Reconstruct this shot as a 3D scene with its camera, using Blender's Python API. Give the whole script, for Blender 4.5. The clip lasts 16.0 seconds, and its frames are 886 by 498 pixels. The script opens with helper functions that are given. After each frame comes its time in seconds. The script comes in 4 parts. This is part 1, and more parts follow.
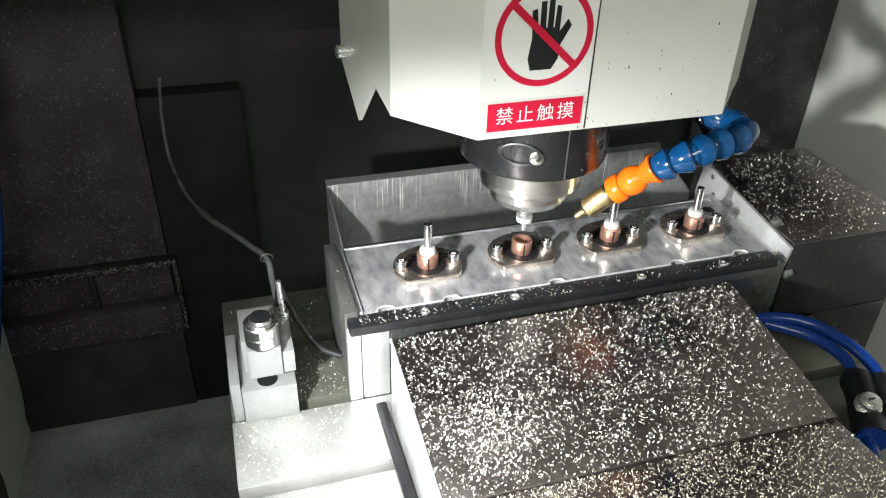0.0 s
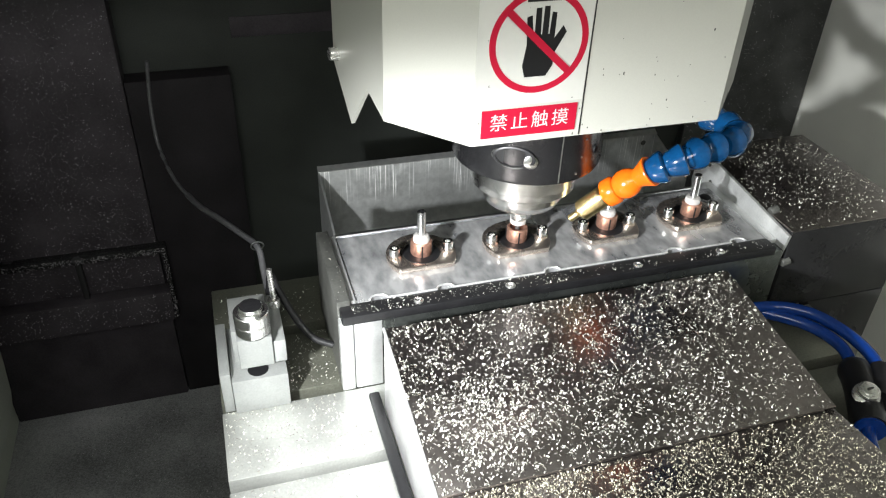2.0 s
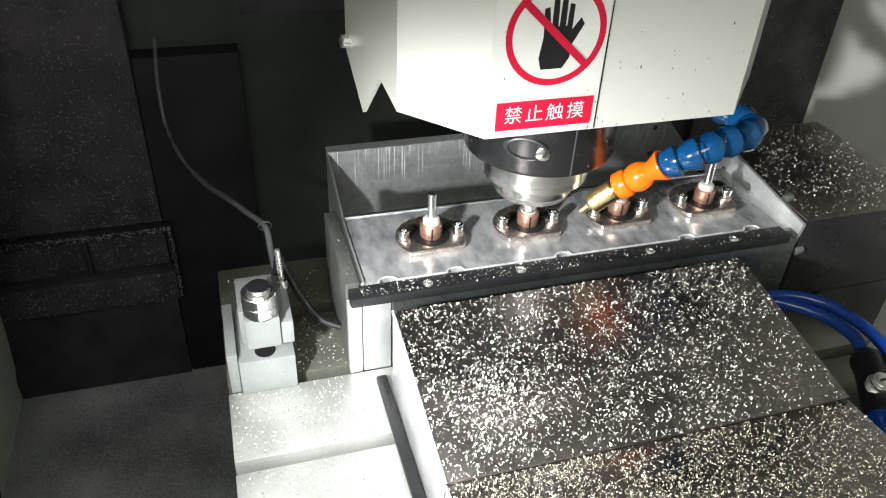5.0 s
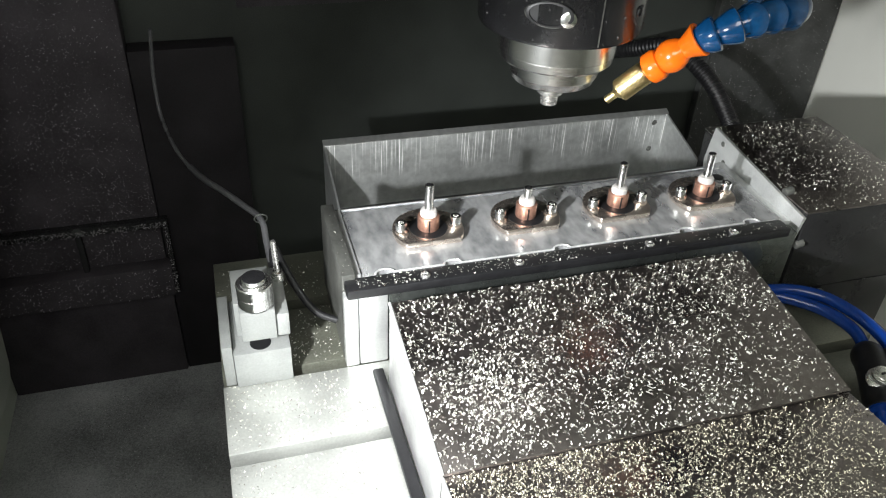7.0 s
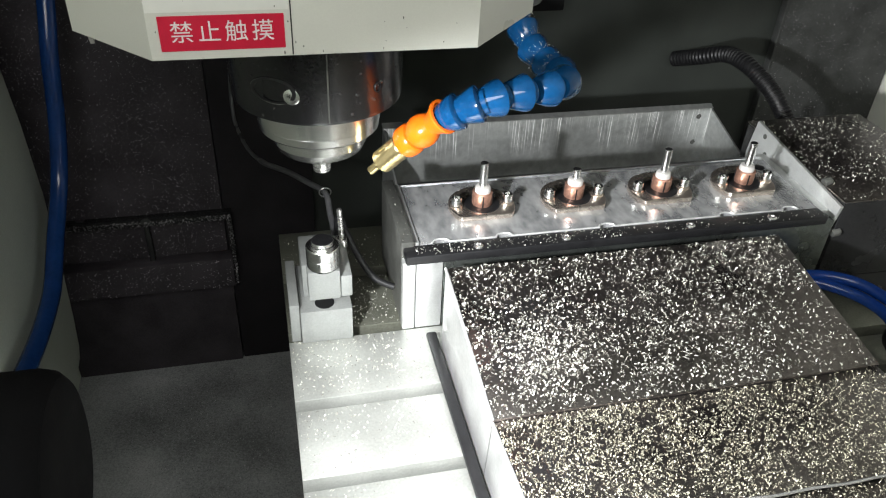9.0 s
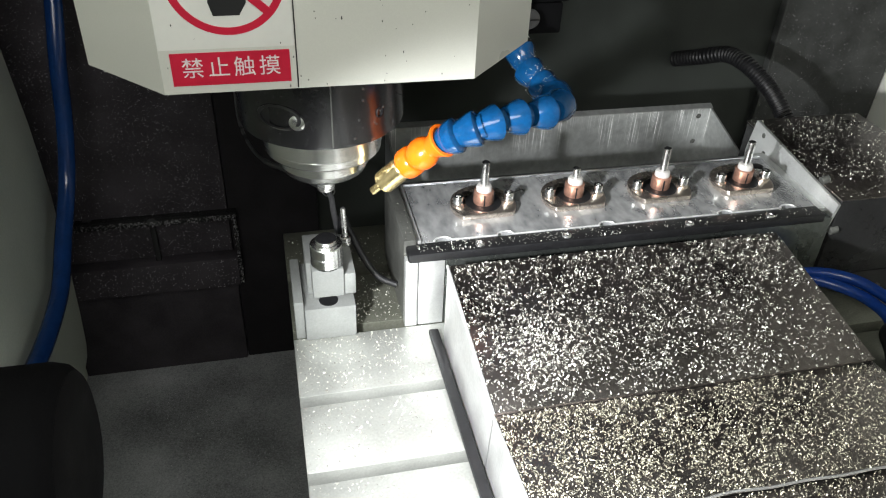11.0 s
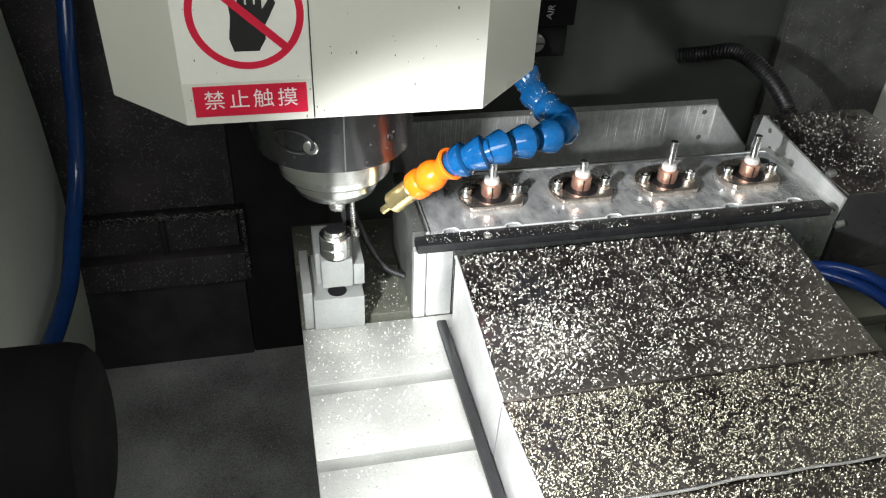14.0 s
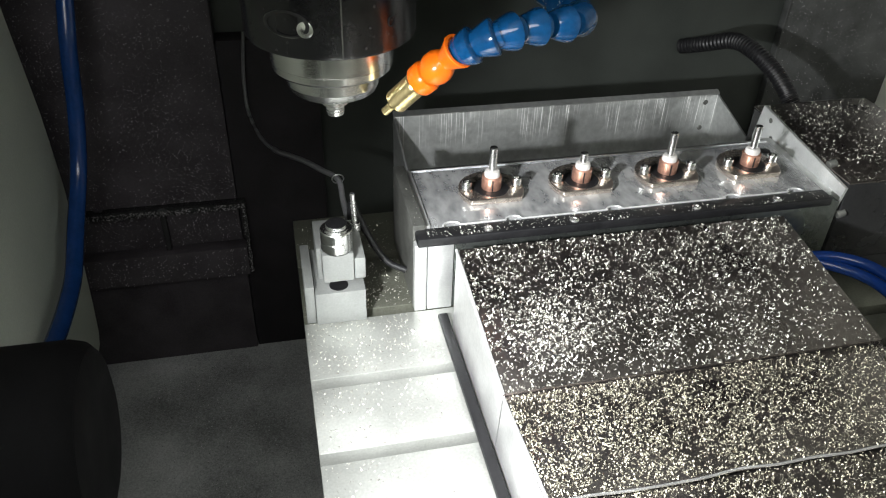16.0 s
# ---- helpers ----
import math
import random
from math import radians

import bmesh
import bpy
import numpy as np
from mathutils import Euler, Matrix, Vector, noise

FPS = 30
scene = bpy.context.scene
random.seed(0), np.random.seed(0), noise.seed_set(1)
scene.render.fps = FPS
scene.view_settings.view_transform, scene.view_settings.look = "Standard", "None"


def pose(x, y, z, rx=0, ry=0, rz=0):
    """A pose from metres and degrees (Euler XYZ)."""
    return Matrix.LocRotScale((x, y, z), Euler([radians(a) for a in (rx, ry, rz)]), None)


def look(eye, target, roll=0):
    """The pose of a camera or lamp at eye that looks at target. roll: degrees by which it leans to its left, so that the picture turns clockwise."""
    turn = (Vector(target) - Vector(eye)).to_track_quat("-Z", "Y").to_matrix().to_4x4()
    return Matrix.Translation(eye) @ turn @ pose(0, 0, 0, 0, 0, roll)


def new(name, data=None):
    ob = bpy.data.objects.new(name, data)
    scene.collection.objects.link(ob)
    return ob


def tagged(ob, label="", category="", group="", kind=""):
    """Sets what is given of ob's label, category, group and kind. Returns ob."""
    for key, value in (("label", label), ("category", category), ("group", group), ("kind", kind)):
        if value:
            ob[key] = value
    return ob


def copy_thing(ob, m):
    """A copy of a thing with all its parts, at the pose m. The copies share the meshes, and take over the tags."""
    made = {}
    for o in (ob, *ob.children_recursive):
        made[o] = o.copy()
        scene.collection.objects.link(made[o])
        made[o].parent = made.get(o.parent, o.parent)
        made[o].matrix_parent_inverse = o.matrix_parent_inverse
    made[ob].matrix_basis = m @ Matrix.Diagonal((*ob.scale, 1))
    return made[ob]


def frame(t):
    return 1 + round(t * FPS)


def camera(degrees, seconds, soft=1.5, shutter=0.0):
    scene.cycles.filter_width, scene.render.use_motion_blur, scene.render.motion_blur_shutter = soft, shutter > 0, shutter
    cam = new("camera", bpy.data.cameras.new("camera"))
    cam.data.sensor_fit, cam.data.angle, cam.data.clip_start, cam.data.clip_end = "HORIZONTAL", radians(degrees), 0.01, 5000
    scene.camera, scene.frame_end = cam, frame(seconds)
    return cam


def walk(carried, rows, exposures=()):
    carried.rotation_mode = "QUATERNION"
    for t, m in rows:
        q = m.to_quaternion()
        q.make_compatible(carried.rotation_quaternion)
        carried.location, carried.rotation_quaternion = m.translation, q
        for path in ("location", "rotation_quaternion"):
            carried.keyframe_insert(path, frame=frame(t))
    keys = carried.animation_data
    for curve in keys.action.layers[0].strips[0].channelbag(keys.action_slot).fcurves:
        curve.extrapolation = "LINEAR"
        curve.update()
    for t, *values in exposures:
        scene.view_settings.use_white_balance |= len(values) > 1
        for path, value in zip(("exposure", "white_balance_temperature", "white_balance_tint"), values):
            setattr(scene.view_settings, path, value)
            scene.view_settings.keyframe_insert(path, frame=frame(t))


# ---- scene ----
cam = camera(59.44, 16.0, soft=1.15)


def aim(x, y, z, yaw, pitch, roll):
    """A camera pose from its place, its turn to the left of +y, its rise and its lean, in degrees."""
    a, b = radians(yaw), radians(pitch)
    way = Vector((-math.sin(a) * math.cos(b), math.cos(a) * math.cos(b), math.sin(b)))
    return look((x, y, z), Vector((x, y, z)) + way, roll)


PATH = [
    (0.0, aim(-0.0938, -0.3919, 0.2879, -17.23, -33.64, 1.66)),
    (0.5, aim(-0.0911, -0.3888, 0.2878, -17.8, -34.08, 1.78)),
    (1.0, aim(-0.0899, -0.3875, 0.2892, -17.99, -34.09, 1.77)),
    (1.5, aim(-0.0912, -0.3858, 0.2897, -18.08, -33.94, 2.03)),
    (2.0, aim(-0.0925, -0.3854, 0.2829, -17.91, -34.47, 2.08)),
    (2.5, aim(-0.0922, -0.3846, 0.2822, -17.66, -34.99, 1.93)),
    (3.0, aim(-0.093, -0.3821, 0.2816, -17.64, -35.31, 2.17)),
    (3.5, aim(-0.0968, -0.3815, 0.2812, -17.69, -35.29, 2.75)),
    (4.0, aim(-0.0965, -0.3813, 0.28, -17.78, -35.36, 2.81)),
    (6.5, aim(-0.0949, -0.378, 0.2753, -17.72, -35.99, 3.0)),
    (7.0, aim(-0.0948, -0.3798, 0.2715, -17.91, -35.51, 3.06)),
    (7.5, aim(-0.0954, -0.3767, 0.2715, -18.1, -35.71, 3.38)),
    (8.0, aim(-0.0983, -0.3789, 0.2678, -17.73, -35.81, 3.39)),
    (8.5, aim(-0.1106, -0.3814, 0.2736, -17.03, -35.56, 3.81)),
    (9.0, aim(-0.1149, -0.3865, 0.2752, -14.58, -35.41, 3.08)),
    (11.5, aim(-0.1155, -0.3943, 0.2784, -14.12, -35.37, 2.63)),
    (12.0, aim(-0.1133, -0.3951, 0.2775, -14.32, -35.41, 2.14)),
    (12.5, aim(-0.1152, -0.3942, 0.273, -14.49, -35.65, 2.15)),
    (13.0, aim(-0.1147, -0.3962, 0.2749, -14.33, -35.45, 1.78)),
    (13.5, aim(-0.1179, -0.3965, 0.2765, -14.28, -35.39, 2.51)),
    (14.0, aim(-0.12, -0.3995, 0.2737, -13.96, -35.16, 2.78)),
    (14.5, aim(-0.1211, -0.4014, 0.2729, -13.79, -35.24, 2.48)),
    (15.0, aim(-0.1199, -0.4033, 0.2729, -13.77, -35.36, 2.18)),
    (15.5, aim(-0.1194, -0.401, 0.2723, -13.83, -35.64, 2.39)),
    (16.0, aim(-0.1182, -0.4001, 0.2756, -13.65, -35.81, 2.1)),
]
walk(cam, PATH, exposures=[(0.0, 0.18), (2.0, 0.12), (6.5, 0.06), (8.0, 0.14), (9.0, 0.10), (12.5, 0.06), (16.0, 0.04)])

# ---- light: one work lamp low at the side panel, soft daylight through the open door ----
world = bpy.data.worlds.new("world")
scene.world = world
world.use_nodes = True
world.node_tree.nodes["Background"].inputs[0].default_value = (0.75, 0.85, 1.0, 1)
world.node_tree.nodes["Background"].inputs[1].default_value = 0.02

spot = bpy.data.lights.new("work_lamp", "SPOT")
spot.energy, spot.spot_size, spot.spot_blend, spot.shadow_soft_size = 17.5, radians(78), 1.0, 0.009
spot.color = (0.965, 0.985, 1.0)
lamp_ob = new("work_lamp_light", spot)
lamp_ob.matrix_world = look((-0.20, -0.25, 0.15), (0.07, -0.08, -0.04))
door = bpy.data.lights.new("door_opening", "AREA")
door.shape, door.size, door.size_y, door.energy = "RECTANGLE", 0.6, 0.4, 4.8
door.color = (1.0, 1.0, 0.98)
door_ob = new("door_opening_light", door)
door_ob.matrix_world = look((-0.16, -0.6, 0.40), (0.0, 0.1, -0.05))



# ---- materials ----
def mat(name, col, rough=0.5, metal=0.0, vary=0.25, scale=60.0, bump=0.0, bscale=400.0, stretch=(1, 1, 1), coat=0.0, spread=None, island=False, edge=(0.32, 0.68), span=0.3, spec=0.5):
    m = bpy.data.materials.new(name)
    m.use_nodes = True
    nt = m.node_tree
    b = nt.nodes["Principled BSDF"]
    b.inputs["Roughness"].default_value, b.inputs["Metallic"].default_value = rough, metal
    b.inputs["Coat Weight"].default_value = coat
    b.inputs["Specular IOR Level"].default_value = spec
    tc = nt.nodes.new("ShaderNodeTexCoord")
    mp = nt.nodes.new("ShaderNodeMapping")
    mp.inputs["Scale"].default_value = stretch
    nt.links.new(tc.outputs["Object"], mp.inputs["Vector"])
    n1 = nt.nodes.new("ShaderNodeTexNoise")
    n1.inputs["Scale"].default_value, n1.inputs["Detail"].default_value = scale, 5
    n2 = nt.nodes.new("ShaderNodeTexNoise")
    n2.inputs["Scale"].default_value, n2.inputs["Detail"].default_value = bscale, 3
    for n in (n1, n2):
        nt.links.new(mp.outputs[0], n.inputs["Vector"])
    add = nt.nodes.new("ShaderNodeMath")
    add.operation = "MULTIPLY_ADD"
    add.inputs[1].default_value = 0.4
    nt.links.new(n2.outputs["Fac"], add.inputs[0])
    sc = nt.nodes.new("ShaderNodeMath")
    sc.operation = "MULTIPLY"
    sc.inputs[1].default_value = 0.6
    nt.links.new(n1.outputs["Fac"], sc.inputs[0])
    nt.links.new(sc.outputs[0], add.inputs[2])
    ramp = nt.nodes.new("ShaderNodeValToRGB")
    lo = [c * (1 - vary) for c in col]
    hi = [min(1, c * (1 + vary * 0.6)) for c in col] if spread is None else spread
    ramp.color_ramp.elements[0].position, ramp.color_ramp.elements[1].position = edge
    ramp.color_ramp.elements[0].color, ramp.color_ramp.elements[1].color = (*lo, 1), (*hi, 1)
    nt.links.new(add.outputs[0], ramp.inputs[0])
    if island:
        gi = nt.nodes.new("ShaderNodeNewGeometry")
        nt.links.new(gi.outputs["Random Per Island"], ramp.inputs[0])
    nt.links.new(ramp.outputs[0], b.inputs["Base Color"])
    rr = nt.nodes.new("ShaderNodeMapRange")
    rr.inputs["To Min"].default_value, rr.inputs["To Max"].default_value = max(0.03, rough * (1 - span)), min(1, rough * (1 + span))
    nt.links.new(n1.outputs["Fac"], rr.inputs["Value"])
    nt.links.new(rr.outputs[0], b.inputs["Roughness"])
    if bump:
        bp = nt.nodes.new("ShaderNodeBump")
        bp.inputs["Strength"].default_value, bp.inputs["Distance"].default_value = bump, 0.0006
        nt.links.new(add.outputs[0], bp.inputs["Height"])
        nt.links.new(bp.outputs[0], b.inputs["Normal"])
    return m


ALU = mat("milled_aluminium", (0.78, 0.79, 0.80), 0.3, 1.0, 0.2, 40, 0.12, 300)
ALU_PLATE = mat("stained_aluminium_plate", (0.76, 0.78, 0.82), 0.21, 0.72, 0.5, 60, 0.06, 170, (1, 0.5, 1), edge=(0.36, 0.60), span=0.75)
# rack metal coloured dark for the shade behind the cover
DULL = mat("shaded_rack_metal", (0.16, 0.175, 0.165), 0.28, 0.9, 0.3, 40, 0.05, 300)
ALU_MATT = mat("matt_aluminium", (0.74, 0.75, 0.74), 0.45, 0.75, 0.12, 90, 0.1, 900)
STEEL = mat("turned_steel", (0.86, 0.85, 0.83), 0.27, 0.92, 0.1, 30, 0.15, 60, (1, 1, 30))
TURNED = mat("fine_turned_steel", (0.84, 0.84, 0.83), 0.24, 1.0, 0.08, 30, 0.08, 90, (1, 1, 40), span=0.15)
SHEET = mat("sheet_steel", (0.60, 0.61, 0.60), 0.33, 0.8, 0.3, 14, 0.05, 200)


def scratch(m):
    """Thin bright upright scratches in a band below the sheet's top edge."""
    nt = m.node_tree
    ramp = next(n for n in nt.nodes if n.type == "VALTORGB")
    tc = next(n for n in nt.nodes if n.type == "TEX_COORD")
    facs = []
    for sx, sz, sc, lo, hi in ((1, 0.010, 950, 0.56, 0.64), (1, 0.25, 60, 0.36, 0.56)):
        mp = nt.nodes.new("ShaderNodeMapping")
        mp.inputs["Scale"].default_value = (sx, 0, sz)
        nt.links.new(tc.outputs["Object"], mp.inputs["Vector"])
        n = nt.nodes.new("ShaderNodeTexNoise")
        n.inputs["Scale"].default_value, n.inputs["Detail"].default_value = sc, 1
        nt.links.new(mp.outputs[0], n.inputs["Vector"])
        mr = nt.nodes.new("ShaderNodeMapRange")
        mr.inputs["From Min"].default_value, mr.inputs["From Max"].default_value = lo, hi
        nt.links.new(n.outputs["Fac"], mr.inputs["Value"])
        facs.append(mr.outputs[0])
    sep = nt.nodes.new("ShaderNodeSeparateXYZ")
    nt.links.new(tc.outputs["Object"], sep.inputs[0])
    band = nt.nodes.new("ShaderNodeMapRange")
    band.inputs["From Min"].default_value, band.inputs["From Max"].default_value = 0.094, 0.108
    nt.links.new(sep.outputs["Z"], band.inputs["Value"])
    out = band.outputs[0]
    for f in facs:
        mul = nt.nodes.new("ShaderNodeMath")
        mul.operation = "MULTIPLY"
        nt.links.new(out, mul.inputs[0])
        nt.links.new(f, mul.inputs[1])
        out = mul.outputs[0]
    mix = nt.nodes.new("ShaderNodeMix")
    mix.data_type = "RGBA"
    nt.links.new(out, mix.inputs[0])
    nt.links.new(ramp.outputs[0], mix.inputs[6])
    mix.inputs[7].default_value = (1.0, 1.0, 0.98, 1)
    b = nt.nodes["Principled BSDF"]
    nt.links.new(mix.outputs[2], b.inputs["Base Color"])
    inv = nt.nodes.new("ShaderNodeMath")
    inv.operation = "MULTIPLY_ADD"
    inv.inputs[1].default_value, inv.inputs[2].default_value = -0.7, 0.8
    nt.links.new(out, inv.inputs[0])
    nt.links.new(inv.outputs[0], b.inputs["Metallic"])
    return m


SCRATCHED = scratch(mat("scratched_sheet_steel", (0.64, 0.655, 0.64), 0.36, 0.8, 0.3, 14, 0.05, 200))
COVER = mat("stainless_cover_sheet", (0.29, 0.262, 0.252), 0.31, 0.98, 0.3, 25, 0.05, 200, span=0.45)
CAST = mat("ground_table_iron", (0.50, 0.51, 0.48), 0.46, 0.6, 0.22, 28, 0.2, 700)
# oily olive iron, darkened further in place of shade
OILY_SHADED = mat("oily_shaded_table_iron", (0.20, 0.205, 0.165), 0.38, 0.6, 0.35, 28, 0.2, 700)
# dark grey with slot shade put in; also for screws, cheek and dirt
GROOVE = mat("slot_shade_and_dirt_grey", (0.12, 0.122, 0.112), 0.42, 0.4, 0.4)
BLACK = mat("black_anodised", (0.014, 0.014, 0.015), 0.22, 0.0, 0.3, 80, 0.1, 800)
RUBBER = mat("black_rubber", (0.012, 0.012, 0.013), 0.42, 0.0, 0.4, 90, 0.3, 500, spec=0.4)
PAINT = mat("white_machine_enamel", (0.55, 0.55, 0.50), 0.3, 0.0, 0.06, 14, 0.04, 1500, coat=0.2)
# wall enamel whitened in place of lamp light on the east wall
WALL_LIT = mat("lit_wall_enamel", (0.78, 0.78, 0.72), 0.35, 0.0, 0.25, 9, 0.1, 900, edge=(0.3, 0.5))
CARD = mat("white_sticker", (0.64, 0.64, 0.60), 0.35, 0.0, 0.04)
RED = mat("red_sticker_print", (0.50, 0.010, 0.038), 0.35, 0.0, 0.08)
# print black; on discs and bars it paints the shade of holes and slots
INK = mat("black_print_and_hole_shade", (0.012, 0.012, 0.013), 0.4, 0.0, 0.1)
LETTER = mat("white_print", (0.66, 0.62, 0.61), 0.4, 0.0, 0.03)
BLUE = mat("blue_plastic", (0.004, 0.056, 0.165), 0.12, 0.0, 0.3, 90, 0.12, 500, coat=0.5)
BLUE_HOSE = mat("blue_air_hose", (0.006, 0.04, 0.23), 0.2, 0.0, 0.2, 40)
ORANGE = mat("orange_plastic", (0.85, 0.155, 0.008), 0.2, 0.0, 0.12, 60)
BRASS = mat("brass", (0.86, 0.70, 0.36), 0.3, 1.0, 0.15, 60)
COPPER = mat("copper_cup", (0.56, 0.31, 0.23), 0.36, 0.75, 0.35, 160, 0.3, 600)
CERAMIC = mat("white_collar", (0.52, 0.50, 0.48), 0.4, 0.0, 0.12, 200)
CHIP = mat("metal_chips", (0.78, 0.76, 0.68), 0.36, 0.45, 0.55, island=True)
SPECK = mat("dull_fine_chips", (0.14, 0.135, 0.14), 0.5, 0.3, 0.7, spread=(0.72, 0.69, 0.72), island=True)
CHIP_DULL = mat("yellowish_chips", (0.64, 0.61, 0.48), 0.38, 0.4, 0.5, island=True)
DARK = mat("dark_wall_enamel", (0.042, 0.047, 0.042), 0.5, 0.0, 0.4, 14, 0.5, 900, spec=0.3)
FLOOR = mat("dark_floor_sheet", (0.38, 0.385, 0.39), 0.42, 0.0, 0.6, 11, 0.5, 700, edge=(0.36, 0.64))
GREEN = mat("grey_green_enamel", (0.60, 0.64, 0.56), 0.4, 0.0, 0.2, 10, 0.2, 700)
DARKBOX = mat("black_box_enamel", (0.022, 0.022, 0.0225), 0.25, 0.0, 0.4, 30, 0.2, 700, spec=0.4)
FLANGE = mat("warm_polished_flange", (0.74, 0.65, 0.58), 0.26, 0.95, 0.3, 60, 0.08, 300, span=0.5)
RIM = mat("bright_edge", (0.74, 0.74, 0.74), 0.35, 0.5, 0.3, 120)
PANEL = mat("speckled_dark_sheet", (0.06, 0.062, 0.06), 0.4, 0.0, 0.6, 40, 0.5, 900, spec=0.35)
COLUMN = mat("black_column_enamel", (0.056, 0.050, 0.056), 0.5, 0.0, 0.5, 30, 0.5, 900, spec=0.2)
# near-black that stands in for missing lamp light on drum and bracket
UNLIT_BLACK = mat("unlit_matt_black", (0.0045, 0.0045, 0.005), 0.85, 0.0, 0.4, 60, 0.4, 900, spec=0.06)
# column black made darker, so the post carries its shade as colour
POST = mat("shaded_post_black", (0.023, 0.021, 0.023), 0.6, 0.0, 0.4, 30, 0.4, 900, spec=0.15)
CABLE = mat("grey_cable", (0.11, 0.11, 0.115), 0.3, 0.0, 0.4, 40)
TEAL = mat("dark_blue_hose", (0.007, 0.035, 0.14), 0.2, 0.0, 0.25, 60, 0.15, 300)
SETTER = mat("matt_setter_aluminium", (0.31, 0.32, 0.31), 0.5, 0.35, 0.15, 80, 0.1, 900)


# ---- mesh helpers ----
def box(x0, x1, y0, y1, z0, z1, bev=0.0006):
    bm = bmesh.new()
    bmesh.ops.create_cube(bm, size=1)
    for v in bm.verts:
        v.co = Vector(((x0 + x1) / 2 + v.co.x * (x1 - x0), (y0 + y1) / 2 + v.co.y * (y1 - y0), (z0 + z1) / 2 + v.co.z * (z1 - z0)))
    if bev:
        bmesh.ops.bevel(bm, geom=bm.edges[:], offset=bev, segments=2, affect="EDGES", profile=0.5)
    return bm


def prism(poly, lo, hi, axis="z", bev=0.0):
    """A slab with the outline poly, from lo to hi along an axis; poly is in the other two axes, in order."""
    bm = bmesh.new()
    put = {"z": lambda a, b, c: (a, b, c), "x": lambda a, b, c: (c, a, b), "y": lambda a, b, c: (a, c, b)}[axis]
    low = [bm.verts.new(put(a, b, lo)) for a, b in poly]
    high = [bm.verts.new(put(a, b, hi)) for a, b in poly]
    n = len(poly)
    bm.faces.new(low[::-1])
    bm.faces.new(high)
    for i in range(n):
        bm.faces.new((low[i], low[(i + 1) % n], high[(i + 1) % n], high[i]))
    bmesh.ops.recalc_face_normals(bm, faces=bm.faces[:])
    if bev:
        bmesh.ops.bevel(bm, geom=bm.edges[:], offset=bev, segments=2, affect="EDGES", profile=0.5)
    return bm


def lathe(profile, centre=(0, 0, 0), axis=(0, 0, 1), seg=40):
    """A turned solid from (radius, height) pairs about an axis; it is closed at both ends."""
    bm = bmesh.new()
    m = Matrix.Translation(centre) @ Vector(axis).to_track_quat("Z", "Y").to_matrix().to_4x4()
    rings = []
    for r, h in profile:
        rings.append([bm.verts.new(m @ Vector((r * math.cos(2 * math.pi * i / seg), r * math.sin(2 * math.pi * i / seg), h))) for i in range(seg)])
    for a, b in zip(rings, rings[1:]):
        for i in range(seg):
            bm.faces.new((a[i], a[(i + 1) % seg], b[(i + 1) % seg], b[i]))
    bm.faces.new(rings[0][::-1])
    bm.faces.new(rings[-1])
    bmesh.ops.recalc_face_normals(bm, faces=bm.faces[:])
    return bm


def smooth_line(points, n=12):
    """A Catmull-Rom line through points."""
    p = [Vector(q) for q in points]
    p = [2 * p[0] - p[1]] + p + [2 * p[-1] - p[-2]]
    out = []
    for i in range(1, len(p) - 2):
        for k in range(n):
            t = k / n
            out.append(0.5 * (2 * p[i] + (p[i + 1] - p[i - 1]) * t + (2 * p[i - 1] - 5 * p[i] + 4 * p[i + 1] - p[i + 2]) * t * t + (3 * p[i] - p[i - 1] - 3 * p[i + 1] + p[i + 2]) * t ** 3))
    return out + [p[-2]]


def sweep(line, radius, seg=14):
    """A round tube along a line; radius is a number or a function of the step."""
    bm = bmesh.new()
    side = Vector((0, 0, 1)).cross(line[1] - line[0])
    side = (side if side.length > 1e-6 else Vector((1, 0, 0))).normalized()
    rings = []
    for i, p in enumerate(line):
        way = (line[min(i + 1, len(line) - 1)] - line[max(i - 1, 0)]).normalized()
        side = (side - way * side.dot(way)).normalized()
        up = way.cross(side)
        r = radius(i) if callable(radius) else radius
        rings.append([bm.verts.new(p + r * (math.cos(2 * math.pi * k / seg) * side + math.sin(2 * math.pi * k / seg) * up)) for k in range(seg)])
    for a, b in zip(rings, rings[1:]):
        for k in range(seg):
            bm.faces.new((a[k], a[(k + 1) % seg], b[(k + 1) % seg], b[k]))
    bm.faces.new(rings[0][::-1])
    bm.faces.new(rings[-1])
    bmesh.ops.recalc_face_normals(bm, faces=bm.faces[:])
    return bm


def join(*bms):
    out = bmesh.new()
    for b in bms:
        me = bpy.data.meshes.new("tmp")
        b.to_mesh(me)
        b.free()
        out.from_mesh(me)
        bpy.data.meshes.remove(me)
    return out


def mesh_of(name, bm, material, smooth=True):
    me = bpy.data.meshes.new(name)
    bm.to_mesh(me)
    bm.free()
    me.materials.append(material)
    if smooth:
        me.polygons.foreach_set("use_smooth", [True] * len(me.polygons))
        me.set_sharp_from_angle(angle=radians(35))
    return me


def thing(name, base, label, category, group="", kind=""):
    ob = new(name)
    ob.empty_display_size = 0.01
    ob.location = base
    return tagged(ob, label, category, group, kind)


def part(name, bm, material, parent, label=""):
    """One mesh under a thing or a part; bm is in the space of the world, before anything moves."""
    at = Vector((0, 0, 0))
    up = parent
    while up is not None:
        at += up.location
        up = up.parent
    bmesh.ops.translate(bm, verts=bm.verts[:], vec=-at)
    ob = new(name, mesh_of(name, bm, material))
    ob.parent = parent
    return tagged(ob, label)


